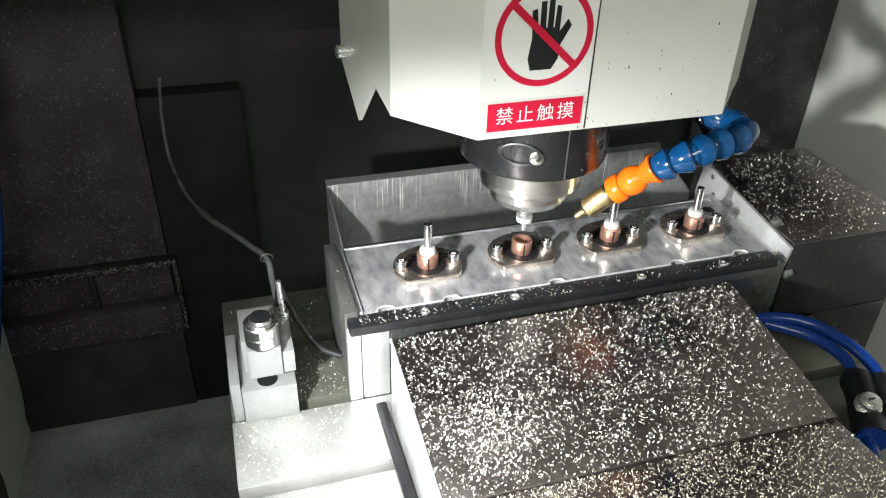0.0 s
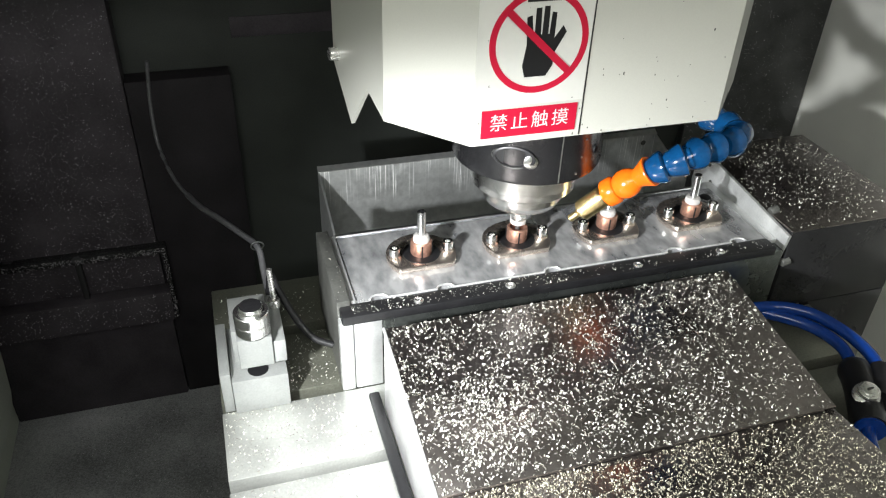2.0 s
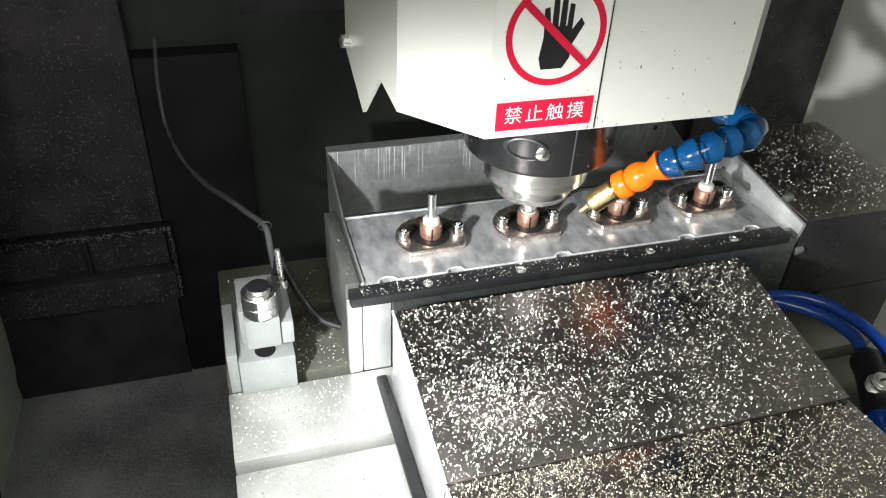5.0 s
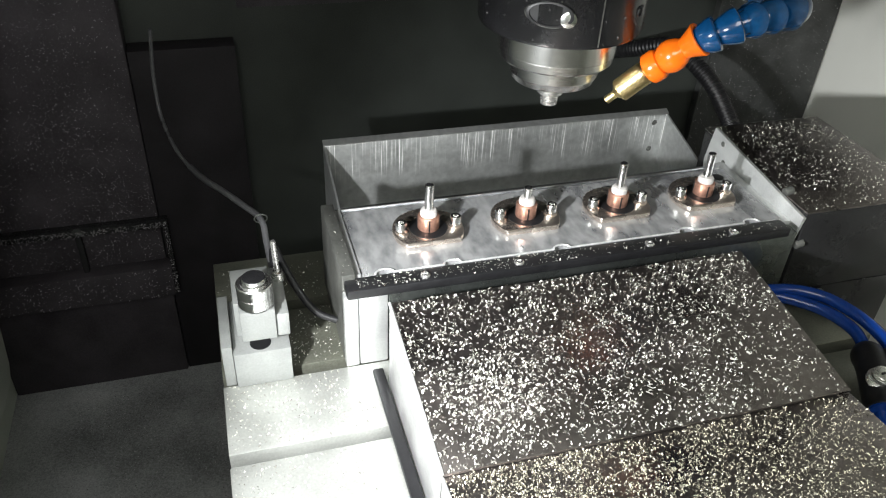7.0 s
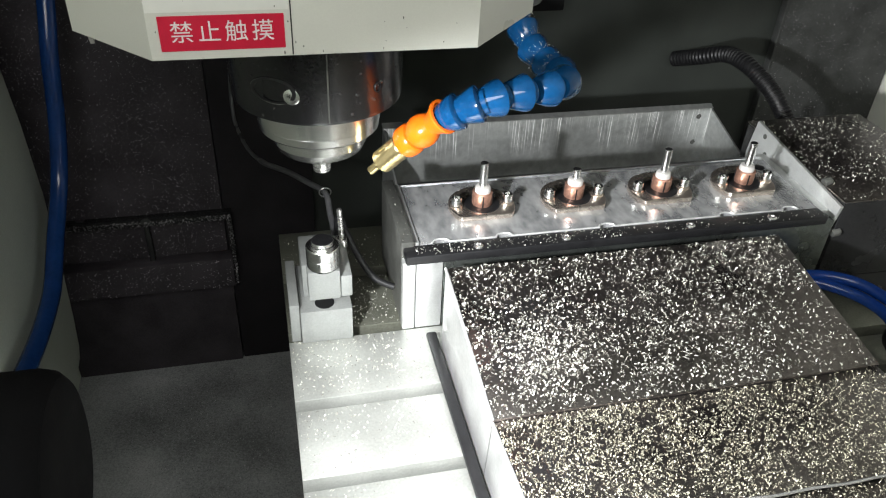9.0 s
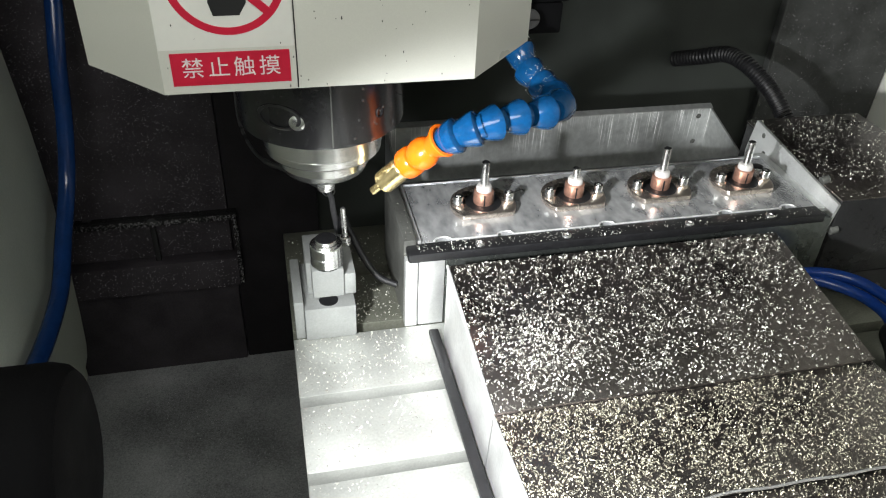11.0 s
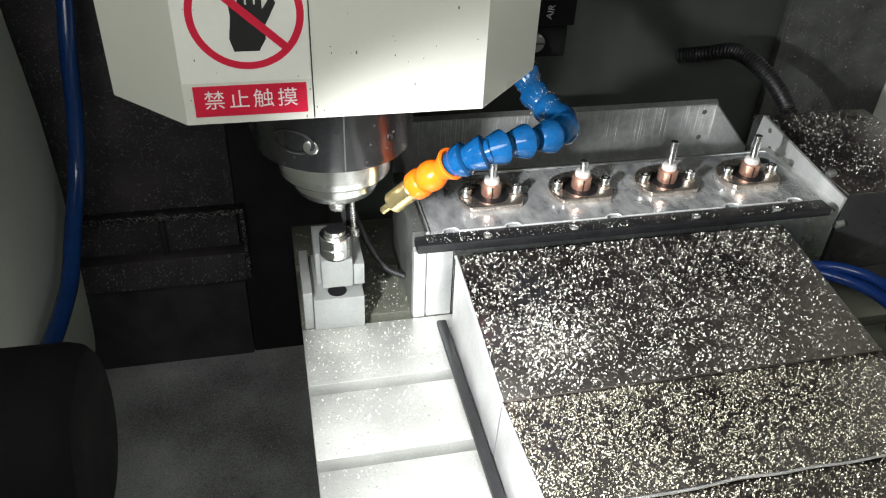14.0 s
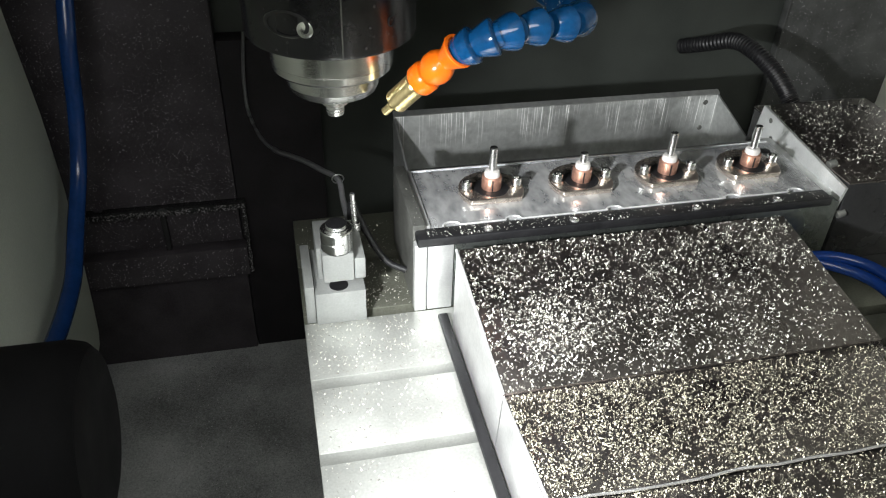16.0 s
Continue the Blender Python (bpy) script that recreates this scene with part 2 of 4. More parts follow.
def solid(name, bm, material, label, category, group="", kind=""):
    return tagged(new(name, mesh_of(name, bm, material)), label, category, group, kind)


ON_TABLE, ON_HEAD = [], []
ZT = -0.0593  # top of the machine table; the rack's top plate is at z = 0

# ---- the enclosure ----
XL, XR, YB, YF, ZF, ZC = -0.335, 0.56, 0.30, -0.62, -0.335, 0.62
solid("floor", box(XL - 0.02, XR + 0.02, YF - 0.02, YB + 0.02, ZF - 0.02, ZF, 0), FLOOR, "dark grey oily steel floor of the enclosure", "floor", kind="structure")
solid("wall_north", box(XL - 0.02, XR + 0.02, YB, YB + 0.02, ZF, ZC, 0), DARK, "black painted rear wall of the machine enclosure", "wall", kind="structure")
solid("wall_west", box(XL - 0.02, XL, YF, YB, ZF, ZC, 0), GREEN, "pale grey-green painted side wall", "wall", kind="structure")
solid("wall_east", box(XR, XR + 0.02, YF, YB, ZF, ZC, 0), WALL_LIT, "pale side wall, lamp light put into its off-white", "wall", kind="structure")
solid("wall_south", box(XL - 0.02, XR + 0.02, YF - 0.02, YF, ZF, ZC, 0), GREEN, "grey-green painted front side of the enclosure", "wall", kind="structure")
solid("ceiling", box(XL - 0.02, XR + 0.02, YF - 0.02, YB + 0.02, ZC, ZC + 0.02, 0), GREEN, "grey-green painted enclosure ceiling", "ceiling", kind="structure")


# ---- the machine table ----
def machine_table():
    base = (0.09, -0.12, ZT - 0.04)
    t = thing("machine_table", base, "ground iron machine table with T-slots and scattered chips", "machine table")
    x0, x1 = -0.1146, 0.2975
    edges = [0.0790, 0.0273, 0.0181, -0.0351, -0.0431, -0.0941, -0.1022, -0.1501, -0.1577, -0.2070, -0.2146, -0.2630, -0.2706, -0.3100]
    for hi, lo in zip(edges[::2], edges[1::2]):
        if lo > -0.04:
            # rear strips: oily, with shade behind the setter put into the colour
            part("table_strip", box(x0, x1, lo, hi, ZT - 0.014, ZT, 0.0007), OILY_SHADED, t, "oily strip with shade painted in")
        else:
            part("table_strip", box(x0, 0.05, lo, hi, ZT - 0.014, ZT, 0.0007), CAST, t)
            # right half: the cover's shadow is put into the strip's colour
            part("table_strip", box(0.0505, x1, lo, hi, ZT - 0.014, ZT, 0.0007), OILY_SHADED, t, "oily strip with shade painted in")
    # slot floor coloured dark in place of the shade down there
    part("slot_floor", box(x0 + 0.001, x1 - 0.001, -0.309, 0.0780, ZT - 0.04, ZT - 0.0145, 0.0005), GROOVE, t, "floor of the T-slots, shade put into its colour")
    ON_TABLE.append((t, base))


machine_table()


# ---- the tool rack ----
def socket_screw(name, x, y, z, r, h, parent):
    bm = join(lathe([(r * 0.92, 0), (r, 0.0003), (r, h - 0.0005), (r * 0.9, h), (r * 0.52, h), (r * 0.5, h - 0.0018)], (x, y, z), seg=20))
    return part(name, bm, TURNED, parent)


def half_round(cx, cy, r, n=10):
    return [(cx + r * math.cos(math.pi * i / n), cy + r * math.sin(math.pi * i / n)) for i in range(n + 1)]


def tool_rack():
    base = (0.11, -0.01, ZT)
    t = thing("tool_rack", base, "bright aluminium tool rack on the machine table", "tool rack")
    # shaded stretch painted dark; the lit end block keeps plain aluminium
    part("body", box(-0.0168, 0.2590, -0.0425, 0.0340, ZT, -0.0062, 0.0008), DULL, t, "metal body with shade put into its dark colour")
    part("end_block", box(-0.0340, -0.0172, -0.0429, 0.0340, ZT, -0.0062, 0.0008), ALU_MATT, t)
    part("corner_post", box(-0.0425, -0.0346, -0.0431, -0.0366, ZT, -0.0064, 0.0006), ALU_MATT, t)
    # cheek darkened by colour where the lit corner post stays bright
    part("cheek", box(-0.0425, -0.0346, -0.0360, 0.0400, ZT, 0.0040, 0.0006), GROOVE, t, "chip-dusted aluminium side cheek, unlit darkness in its colour")
    part("rail", box(-0.0342, -0.0308, -0.0333, 0.0370, -0.0055, 0.0014, 0.0005), ALU_MATT, t)
    # top plate with half-round bites along its front edge
    front = [(-0.0303, -0.0338)]
    for x in (-0.0170, 0.0240, 0.0935, 0.1795, 0.2275):
        front += [(x - 0.0062, -0.0338)] + [(x + 1.3 * (u - x), -0.0338 + 0.85 * (v + 0.0338)) for u, v in half_round(x, -0.0338, 0.0042)[::-1]] + [(x + 0.0062, -0.0338)]
    outline = front + [(0.2485, -0.0338), (0.2485, 0.0345), (-0.0303, 0.0345)]
    part("top_plate", prism(outline, -0.0060, 0.0, "z"), ALU_PLATE, t, "smeared bright aluminium top plate")
    part("back_rail", box(-0.0303, 0.2485, 0.0364, 0.0392, -0.0300, 0.0008, 0.0005), ALU, t)
    part("drain_hole", lathe([(0.0042, 0), (0.0042, 0.0002), (0.0036, 0.0003)], (0.2385, 0.0235, 0.00005), seg=24), INK, t, "dark round hole")
    # raised bright lip round the plate's front edge and its bites
    lip = [Vector((x, y + 0.0003, 0.0004)) for x, y in front[1:]]
    part("plate_lip", sweep(lip, 0.0006, 6), RIM, t, "bright rolled lip")
    # black rubber strip along the front with its screws
    strip = part("front_strip", box(-0.0413, 0.2490, -0.0466, -0.0342, -0.0060, 0.0004, 0.0012), RUBBER, t, "black rubber strip dusted with chips")
    for x in (0.0048, 0.0623, 0.1486, 0.2086):
        part("strip_screw", lathe([(0.0030, 0), (0.0030, 0.0009), (0.0022, 0.0016), (0.0012, 0.0016), (0.0010, 0.0010)], (x, -0.0415, 0.0002), seg=18), STEEL, strip)
    # end plate with a long top edge
    profile = [(-0.0378, -0.0232), (-0.0423, 0.0045), (0.0668, 0.0158), (0.0712, -0.0128), (0.0600, -0.0580), (-0.0200, -0.0580)]
    end = part("end_plate", prism(profile, 0.2596, 0.2622, "x", 0.0004), ALU_MATT, t, "brushed aluminium end plate")
    for y, z in ((0.0535, 0.0088), (0.0478, -0.0039)):
        part("rivet", lathe([(0.0020, 0), (0.0020, 0.0006), (0.0012, 0.0008)], (0.2597, y, z), (-1, 0, 0), 14), GROOVE, end)
    part("inner_ledge", box(0.2488, 0.2594, -0.0330, 0.0480, -0.0150, -0.0030, 0.0008), ALU_MATT, t)
    for y, z in ((-0.0168, 0.0085), (-0.0405, -0.0185)):
        bm = lathe([(0.0028, 0), (0.0030, 0.0004), (0.0030, 0.0055), (0.0026, 0.006), (0.0015, 0.006), (0.0014, 0.004)], (0.2622, y, z), (1, 0, 0.25), 16)
        part("end_screw", bm, GROOVE, end)
    ON_TABLE.append((t, base))


tool_rack()


def chip_tray():
    base = (0.12, 0.10, -0.14)
    t = thing("chip_tray", base, "scratched sheet-steel chip tray behind the tool rack", "chip tray")
    x0, x1, y1, zt = -0.0245, 0.2716, 0.1470, -0.0122
    part("back_sheet", box(x0, x1, y1, y1 + 0.0015, -0.14, zt, 0.0003), SCRATCHED, t, "sheet with bright upright scratches")
    part("top_fold", prism([(y1 + 0.0002, zt + 0.0001), (y1 + 0.0045, zt + 0.0022), (y1 + 0.0045, zt + 0.0034), (y1 - 0.0008, zt + 0.0012)], x0, x1, "x"), SHEET, t, "dull folded rim")
    part("right_flange", prism([(y1, zt), (y1, -0.14), (0.0810, -0.14), (0.0810, -0.0310), (0.0887, -0.0276)], x1 - 0.0015, x1, "x"), SHEET, t)
    part("left_flange", prism([(y1, zt), (y1, -0.14), (0.0810, -0.14), (0.0810, -0.0310), (0.0887, -0.0276)], x0, x0 + 0.0015, "x"), SHEET, t)
    part("tray_floor", box(x0 + 0.0016, x1 - 0.0016, 0.0810, y1 - 0.0002, -0.1400, -0.1385, 0), SHEET, t)
    for z in (-0.019, -0.044):
        part("spot_weld", lathe([(0.0024, 0), (0.0020, 0.0004), (0.0006, 0.0005)], (x1 - 0.012, y1 - 0.0001, z), (0, -1, 0), 14), GROOVE, t)
    ON_TABLE.append((t, base))


chip_tray()

PITCH, HX, HY = 0.0642, 0.0178, 0.0005


def tool_holder():
    """One split copper cup on a clipped round flange with two screws, built at the world's origin."""
    t = thing("tool_holder", (0, 0, 0), "copper tool cup on a clipped round flange", "tool holder", "tool holders on the rack")
    r, cut = 0.0222, 0.0144
    a = math.asin(cut / r)
    outline = [(r * math.cos(u), r * math.sin(u)) for u in [-a + (math.pi + 2 * a) * i / 36 for i in range(37)]]
    part("flange", prism(outline, 0.0002, 0.0040, "z", 0.0006), FLANGE, t, "polished flange")
    part("recess", lathe([(0.0119, 0), (0.0119, 0.0003), (0.0112, 0.0005)], (0, 0, 0.0040), seg=32), INK, t, "dark recess round the cup")
    cup = [(0.0064, 0.0), (0.0067, 0.0006), (0.0067, 0.0088), (0.0062, 0.0094), (0.0050, 0.0094), (0.0047, 0.0030)]
    c = part("cup", lathe(cup, (0, 0, 0.0044), seg=32), COPPER, t, "split copper cup")
    for u in (-100, -20, 70, 160):
        x, y = 0.0067 * math.cos(radians(u)), 0.0067 * math.sin(radians(u))
        part("split", box(x - 0.0004, x + 0.0004, y - 0.0004, y + 0.0004, 0.0050, 0.0130, 0), INK, c)
    for s in (-1, 1):
        part("washer_boss", lathe([(0.0042, 0), (0.0042, 0.0010), (0.0038, 0.0013)], (s * 0.0173, -0.0005, 0.0040), seg=20), FLANGE, t)
        socket_screw("screw", s * 0.0173, -0.0005, 0.0052, 0.0034, 0.0056, t)
    return t


def tool(long):
    t = thing("cutting_tool", (0, 0, 0), "steel tool shank with a white collar" if long else "short steel tool with a white collar", "tool", "tools in the rack")
    part("collar", lathe([(0.0046, 0.0110), (0.0052, 0.0116), (0.0052, 0.0162), (0.0044, 0.0176), (0.0030, 0.0178)], seg=28), CERAMIC, t, "white collar")
    top = 0.0348 if long else 0.0250
    part("shank", lathe([(0.0027, 0.0174), (0.0027, top - 0.0004), (0.0023, top), (0.0018, top), (0.0017, top - 0.0015)], seg=20), TURNED, t)
    part("shank_bore", lathe([(0.0017, top - 0.0014), (0.0017, top - 0.0002), (0.0012, top + 0.0001)], seg=16), INK, t, "dark bore")
    part("cutter", lathe([(0.0006, 0.0035), (0.0016, 0.0045), (0.0016, 0.0112)], seg=14), STEEL, t)
    return t


holder = tool_holder()
long_tool, short_tool = tool(True), tool(False)
for i in range(4):
    at = (i * PITCH + HX, HY, 0.0)
    h = holder if i == 0 else copy_thing(holder, pose(*at))
    h.location = at
    ON_TABLE.append((h, at))
    if i == 1:
        CARRIED = (short_tool, at)
    else:
        k = long_tool if i == 0 else copy_thing(long_tool, pose(*at))
        k.location = at
        ON_TABLE.append((k, at))


# ---- the tool setter ----
def tool_setter():
    base = (-0.0905, -0.026, ZT)
    t = thing("tool_setter", base, "aluminium tool-length setter with polished round sensor on blocks", "tool setter")
    part("base_block", box(-0.1063, -0.0744, -0.0454, 0.0040, ZT, -0.0345, 0.0006), SETTER, t)
    part("counterbore", lathe([(0.0060, 0), (0.0060, 0.0003), (0.0052, 0.0004)], (-0.0907, -0.0375, -0.0346), seg=28), INK, t, "dark counterbored hole")
    part("rear_block", box(-0.1030, -0.0812, -0.0300, 0.0020, -0.0343, -0.0100, 0.0006), SETTER, t)
    part("front_block", box(-0.1002, -0.0810, -0.0440, -0.0302, -0.0268, -0.0060, 0.0006), SETTER, t)
    part("side_block", box(-0.0808, -0.0736, -0.0420, 0.0020, -0.0275, -0.0118, 0.0006), SETTER, t)
    part("side_plate", box(-0.1125, -0.1066, -0.0430, 0.0040, ZT, -0.0300, 0.0005), SETTER, t)
    body = part("sensor_body", lathe([(0.0092, -0.0040), (0.0099, -0.0040), (0.0099, 0.0020), (0.0096, 0.0020), (0.0096, 0.0025), (0.0099, 0.0025), (0.0099, 0.0090), (0.0094, 0.0096), (0.0074, 0.0096)], (-0.0902, -0.0375, 0), seg=44), TURNED, t, "polished steel sensor body")
    part("sensor_foot", lathe([(0.0086, -0.0058), (0.0089, -0.0052), (0.0089, -0.0041)], (-0.0902, -0.0375, 0), seg=36), BLACK, body, "black sensor foot")
    part("sensor_button", lathe([(0.0074, 0.0095), (0.0074, 0.0104), (0.0066, 0.0108), (0.0066, 0.0124), (0.0062, 0.0128)], (-0.0902, -0.0375, 0), seg=36), TURNED, body, "polished touch button")
    part("button_face", lathe([(0.0061, 0.0128), (0.0061, 0.0131), (0.0054, 0.0132)], (-0.0902, -0.0375, 0), seg=36), BLACK, body, "dark button face")
    part("pin", lathe([(0.0034, -0.0118), (0.0034, -0.0060), (0.0017, -0.0055), (0.0017, 0.0154), (0.0012, 0.0158)], (-0.0763, -0.0100, 0), (-0.04, 0, 1), 18), STEEL, t)
    ON_TABLE.append((t, base))


tool_setter()


# ---- the chip cover ----
def chip_cover():
    base = (0.09, -0.17, ZT)
    t = thing("chip_cover", base, "stainless sheet cover littered with bright metal chips", "cover")
    x0, x1 = -0.0213, 0.1984
    top = [(-0.0638, 0.0032), (-0.1696, -0.0110)]

    def lid(y0, z0, y1, z1, lift):
        return prism([(y0, z0 + lift), (y0, z0 + lift - 0.0018), (y1, z1 + lift - 0.0018), (y1, z1 + lift)], x0 - lift * 0.4, x1 + lift * 0.4, "x", 0.0004)

    part("upper_lid", lid(*top[0], *top[1], 0.0), COVER, t)
    part("middle_lid", lid(-0.1672, -0.0128, -0.2388, -0.0056, -0.0004), COVER, t)
    part("lower_lid", lid(-0.2370, -0.0086, -0.3080, -0.0045, -0.0004), COVER, t)
    # pale beads paint the highlight on the lids' lit left edges
    for (y0, z0), (y1, z1) in ((top[0], top[1]), ((-0.1700, -0.0128), (-0.2388, -0.0060)), ((-0.2388, -0.0090), (-0.3080, -0.0049))):
        part("lid_edge", sweep([Vector((x0, y0, z0 - 0.0002)), Vector((x0, y1, z1 - 0.0002))], 0.0009, 8), RIM, t, "edge bead with the highlight put into its colour")
    rnd = random.Random(44)
    fold = smooth_line([(x0 + (x1 - x0) * k / 12, -0.2391 + rnd.uniform(-0.0008, 0.0008), -0.0062 + rnd.uniform(-0.0003, 0.0003)) for k in range(13)], 4)
    part("folded_lip", sweep(fold, 0.0007, 8), SHEET2, t, "bent sheet edge")
    side = [(-0.0640, 0.0012), (-0.0640, ZT + 0.001), (-0.1650, ZT + 0.001), (-0.1690, -0.0129)]
    side2 = [(-0.1702, -0.0150), (-0.1662, ZT + 0.001), (-0.3060, ZT + 0.001), (-0.3060, -0.0108), (-0.2280, -0.0108)]
    for x in (x0, x1 - 0.0015):
        part("side_sheet", prism(side, x, x + 0.0015, "x"), SHEET2, t)
        part("side_sheet", prism(side2, x, x + 0.0015, "x"), SHEET2, t)
    part("front_sheet", box(x0 + 0.002, x1 - 0.002, -0.3060, -0.3045, ZT + 0.001, -0.0108, 0), SHEET2, t)
    part("back_sheet", box(x0 + 0.002, x1 - 0.002, -0.0656, -0.0642, ZT + 0.001, 0.0004, 0), COVER, t)
    ON_TABLE.append((t, base))


SHEET2 = mat("brushed_sheet", (0.72, 0.72, 0.72), 0.38, 0.85, 0.15, 60, 0.1, 500)
chip_cover()
seal = solid("rubber_seal", box(-0.0288, -0.0222, -0.30, -0.0522, ZT + 0.0002, ZT + 0.0040, 0.0012), RUBBER, "black rubber sealing strip on the table", "seal")
ON_TABLE.append((seal, (0, 0, 0)))


# ---- chips ----
def chips(name, count, spots, seed, size=(0.0010, 0.0024), label="bright curled metal chips", material=None):
    """Many small bent flakes strewn on surfaces; spots gives a place for a pair of random numbers."""
    rnd = random.Random(seed)
    verts, faces = [], []
    for _ in range(count):
        p = spots(rnd)
        if p is None:
            continue
        s, w = rnd.uniform(*size) * rnd.choice((0.6, 0.8, 1, 1, 1.25)), rnd.uniform(0.2, 0.55)
        q = Euler((rnd.uniform(-0.5, 0.5), rnd.uniform(-0.5, 0.5), rnd.uniform(0, 6.28))).to_matrix()
        n, bend = len(verts), rnd.uniform(0.1, 0.45)
        lift = 0.22 * s + 0.0002
        for u, h in ((-0.5, 0), (-0.12, bend), (0.25, bend * 0.8), (0.5, -0.1)):
            taper = 1 - 0.8 * abs(u)
            for v in (-0.5, 0.5):
                verts.append(Vector(p) + Vector((0, 0, lift)) + q @ Vector((u * s, v * w * s * taper, (h - 0.2) * s)))
        faces += [(n, n + 2, n + 3, n + 1), (n + 2, n + 4, n + 5, n + 3), (n + 4, n + 6, n + 7, n + 5)]
    me = bpy.data.meshes.new(name)
    me.from_pydata(verts, [], faces)
    me.materials.append(material or CHIP)
    return tagged(new(name, me), label, "metal chips", kind="stuff")


def clump(rnd, x, y, s=30.0, even=0.8):
    return noise.noise(Vector((x * s, y * s, 3.7))) * 0.5 + 0.5 > rnd.random() * even


def on_cover(rnd):
    x, y = rnd.uniform(-0.0205, 0.1975), rnd.uniform(-0.306, -0.0645)
    if not clump(rnd, x, y, 70, 0.5) or rnd.random() < 0.5 * (x > 0.15) * (y < -0.11):
        return None
    if y > -0.1696:
        return (x, y, 0.0032 + (y + 0.0638) / 0.1058 * 0.0142)
    return None


def on_lower_lids(rnd):
    x, y = rnd.uniform(-0.0205, 0.1975), rnd.uniform(-0.306, -0.1700)
    if not clump(rnd, x, y, 80, 0.5) or rnd.random() < (x - 0.04) * 3.6:
        return None
    if y > -0.2385:
        return (x, y, -0.0132 - (y + 0.1672) / 0.0716 * 0.0072)
    return (x, y, -0.0090 - (y + 0.2370) / 0.071 * 0.0041)


def on_heap(rnd):
    x, y = rnd.gauss(0.015, 0.016), rnd.gauss(-0.130, 0.016)
    return (x, y, 0.0032 + (y + 0.0638) / 0.1058 * 0.0142) if x > -0.02 and y > -0.169 else None


def on_table(rnd):
    x, y = rnd.uniform(-0.113, -0.031), rnd.uniform(-0.24, 0.070)
    if -0.107 < x < -0.0735 and -0.046 < y < 0.005 or x > -0.043 and y > -0.044:
        return None
    if any(lo - 0.001 < y < hi + 0.001 for hi, lo in ((0.0273, 0.0181), (-0.0351, -0.0431), (-0.0941, -0.1022), (-0.1501, -0.1577), (-0.2070, -0.2146))):
        return None
    return (x, y, ZT) if rnd.random() < math.exp(-((y + 0.055) / 0.05) ** 2) + 0.35 else None


def on_box(rnd):
    x, y = rnd.uniform(0.264, 0.365), rnd.uniform(-0.040, 0.082)
    return (x, y, 0.0076) if clump(rnd, x, y, 60) else None


def on_strip(rnd):
    x = rnd.uniform(-0.042, 0.247)
    if x < -0.0346:
        return (x, rnd.uniform(-0.035, 0.038), 0.004)
    return (x, rnd.uniform(-0.0458, -0.035), 0.0005) if rnd.random() < 0.35 + 0.65 * (x < 0.1) else None


def on_column(rnd):
    x, z = rnd.uniform(-0.33, -0.166), rnd.uniform(-0.20, 0.155)
    return (x, 0.2735, z) if clump(rnd, x, z, 25) else None


def on_floor(rnd):
    x, y = rnd.uniform(-0.28, -0.12), rnd.uniform(-0.12, 0.26)
    return (x, y, ZF) if clump(rnd, x, y, 20) else None


def on_pocket(rnd):
    k = rnd.random()
    if k < 0.34:
        return (rnd.uniform(-0.325, -0.157), 0.2612, rnd.uniform(-0.142, -0.136))
    if k < 0.46:
        return (rnd.uniform(-0.161, -0.157), 0.2612, rnd.uniform(-0.219, -0.142))
    x, z = rnd.uniform(-0.325, -0.162), rnd.uniform(-0.219, -0.186)
    return (x, 0.2572, z) if clump(rnd, x, z, 70) else None


def on_panel(rnd):
    x, z = rnd.uniform(0.404, 0.555), rnd.uniform(-0.20, 0.135)
    return (x, 0.2935, z) if clump(rnd, x, z, 40) else None


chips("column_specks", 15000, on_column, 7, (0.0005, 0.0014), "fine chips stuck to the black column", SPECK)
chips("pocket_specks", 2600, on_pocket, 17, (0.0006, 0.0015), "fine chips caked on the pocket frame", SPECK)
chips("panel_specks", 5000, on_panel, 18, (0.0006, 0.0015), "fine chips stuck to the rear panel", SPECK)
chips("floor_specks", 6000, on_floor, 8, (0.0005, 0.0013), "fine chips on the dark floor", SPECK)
for made in (
    chips("cover_chips", 17500, on_cover, 1, (0.0008, 0.0020), label="bright metal chips strewn over the sheet cover"),
    chips("lower_lid_chips", 27000, on_lower_lids, 21, (0.0006, 0.0015), "fine yellowish chips on the lower lids", CHIP_DULL),
    chips("heap_chips", 800, on_heap, 5, (0.0010, 0.0022), "thicker heap of bright metal chips"),
    chips("table_chips", 5200, on_table, 2, (0.0007, 0.0016), "fine metal chips on the machine table"),
    chips("box_chips", 2100, on_box, 3, (0.0008, 0.0020), "metal chips on the black box"),
    chips("rack_chips", 700, on_strip, 4, (0.0006, 0.0014), "fine metal chips on the rack's edge"),
):
    ON_TABLE.append((made, (0, 0, 0)))


# ---- black box beside the rack, hoses and fitting ----
def motor_box():
    base = (0.31, 0.0, -0.11)
    t = thing("motor_box", base, "dark sheet-metal box with chips on its lid", "machine box")
    part("housing", box(0.2632, 0.3655, -0.0410, 0.0825, ZT + 0.0002, 0.0060, 0.0008), DARKBOX, t)
    part("lid", box(0.2626, 0.3662, -0.0417, 0.0832, 0.0062, 0.0075, 0.0005), COVER, t)
    part("skirt", box(0.2990, 0.3655, -0.0410, 0.0825, -0.11, ZT - 0.0002, 0.0008), DARKBOX, t)
    ON_TABLE.append((t, base))


motor_box()


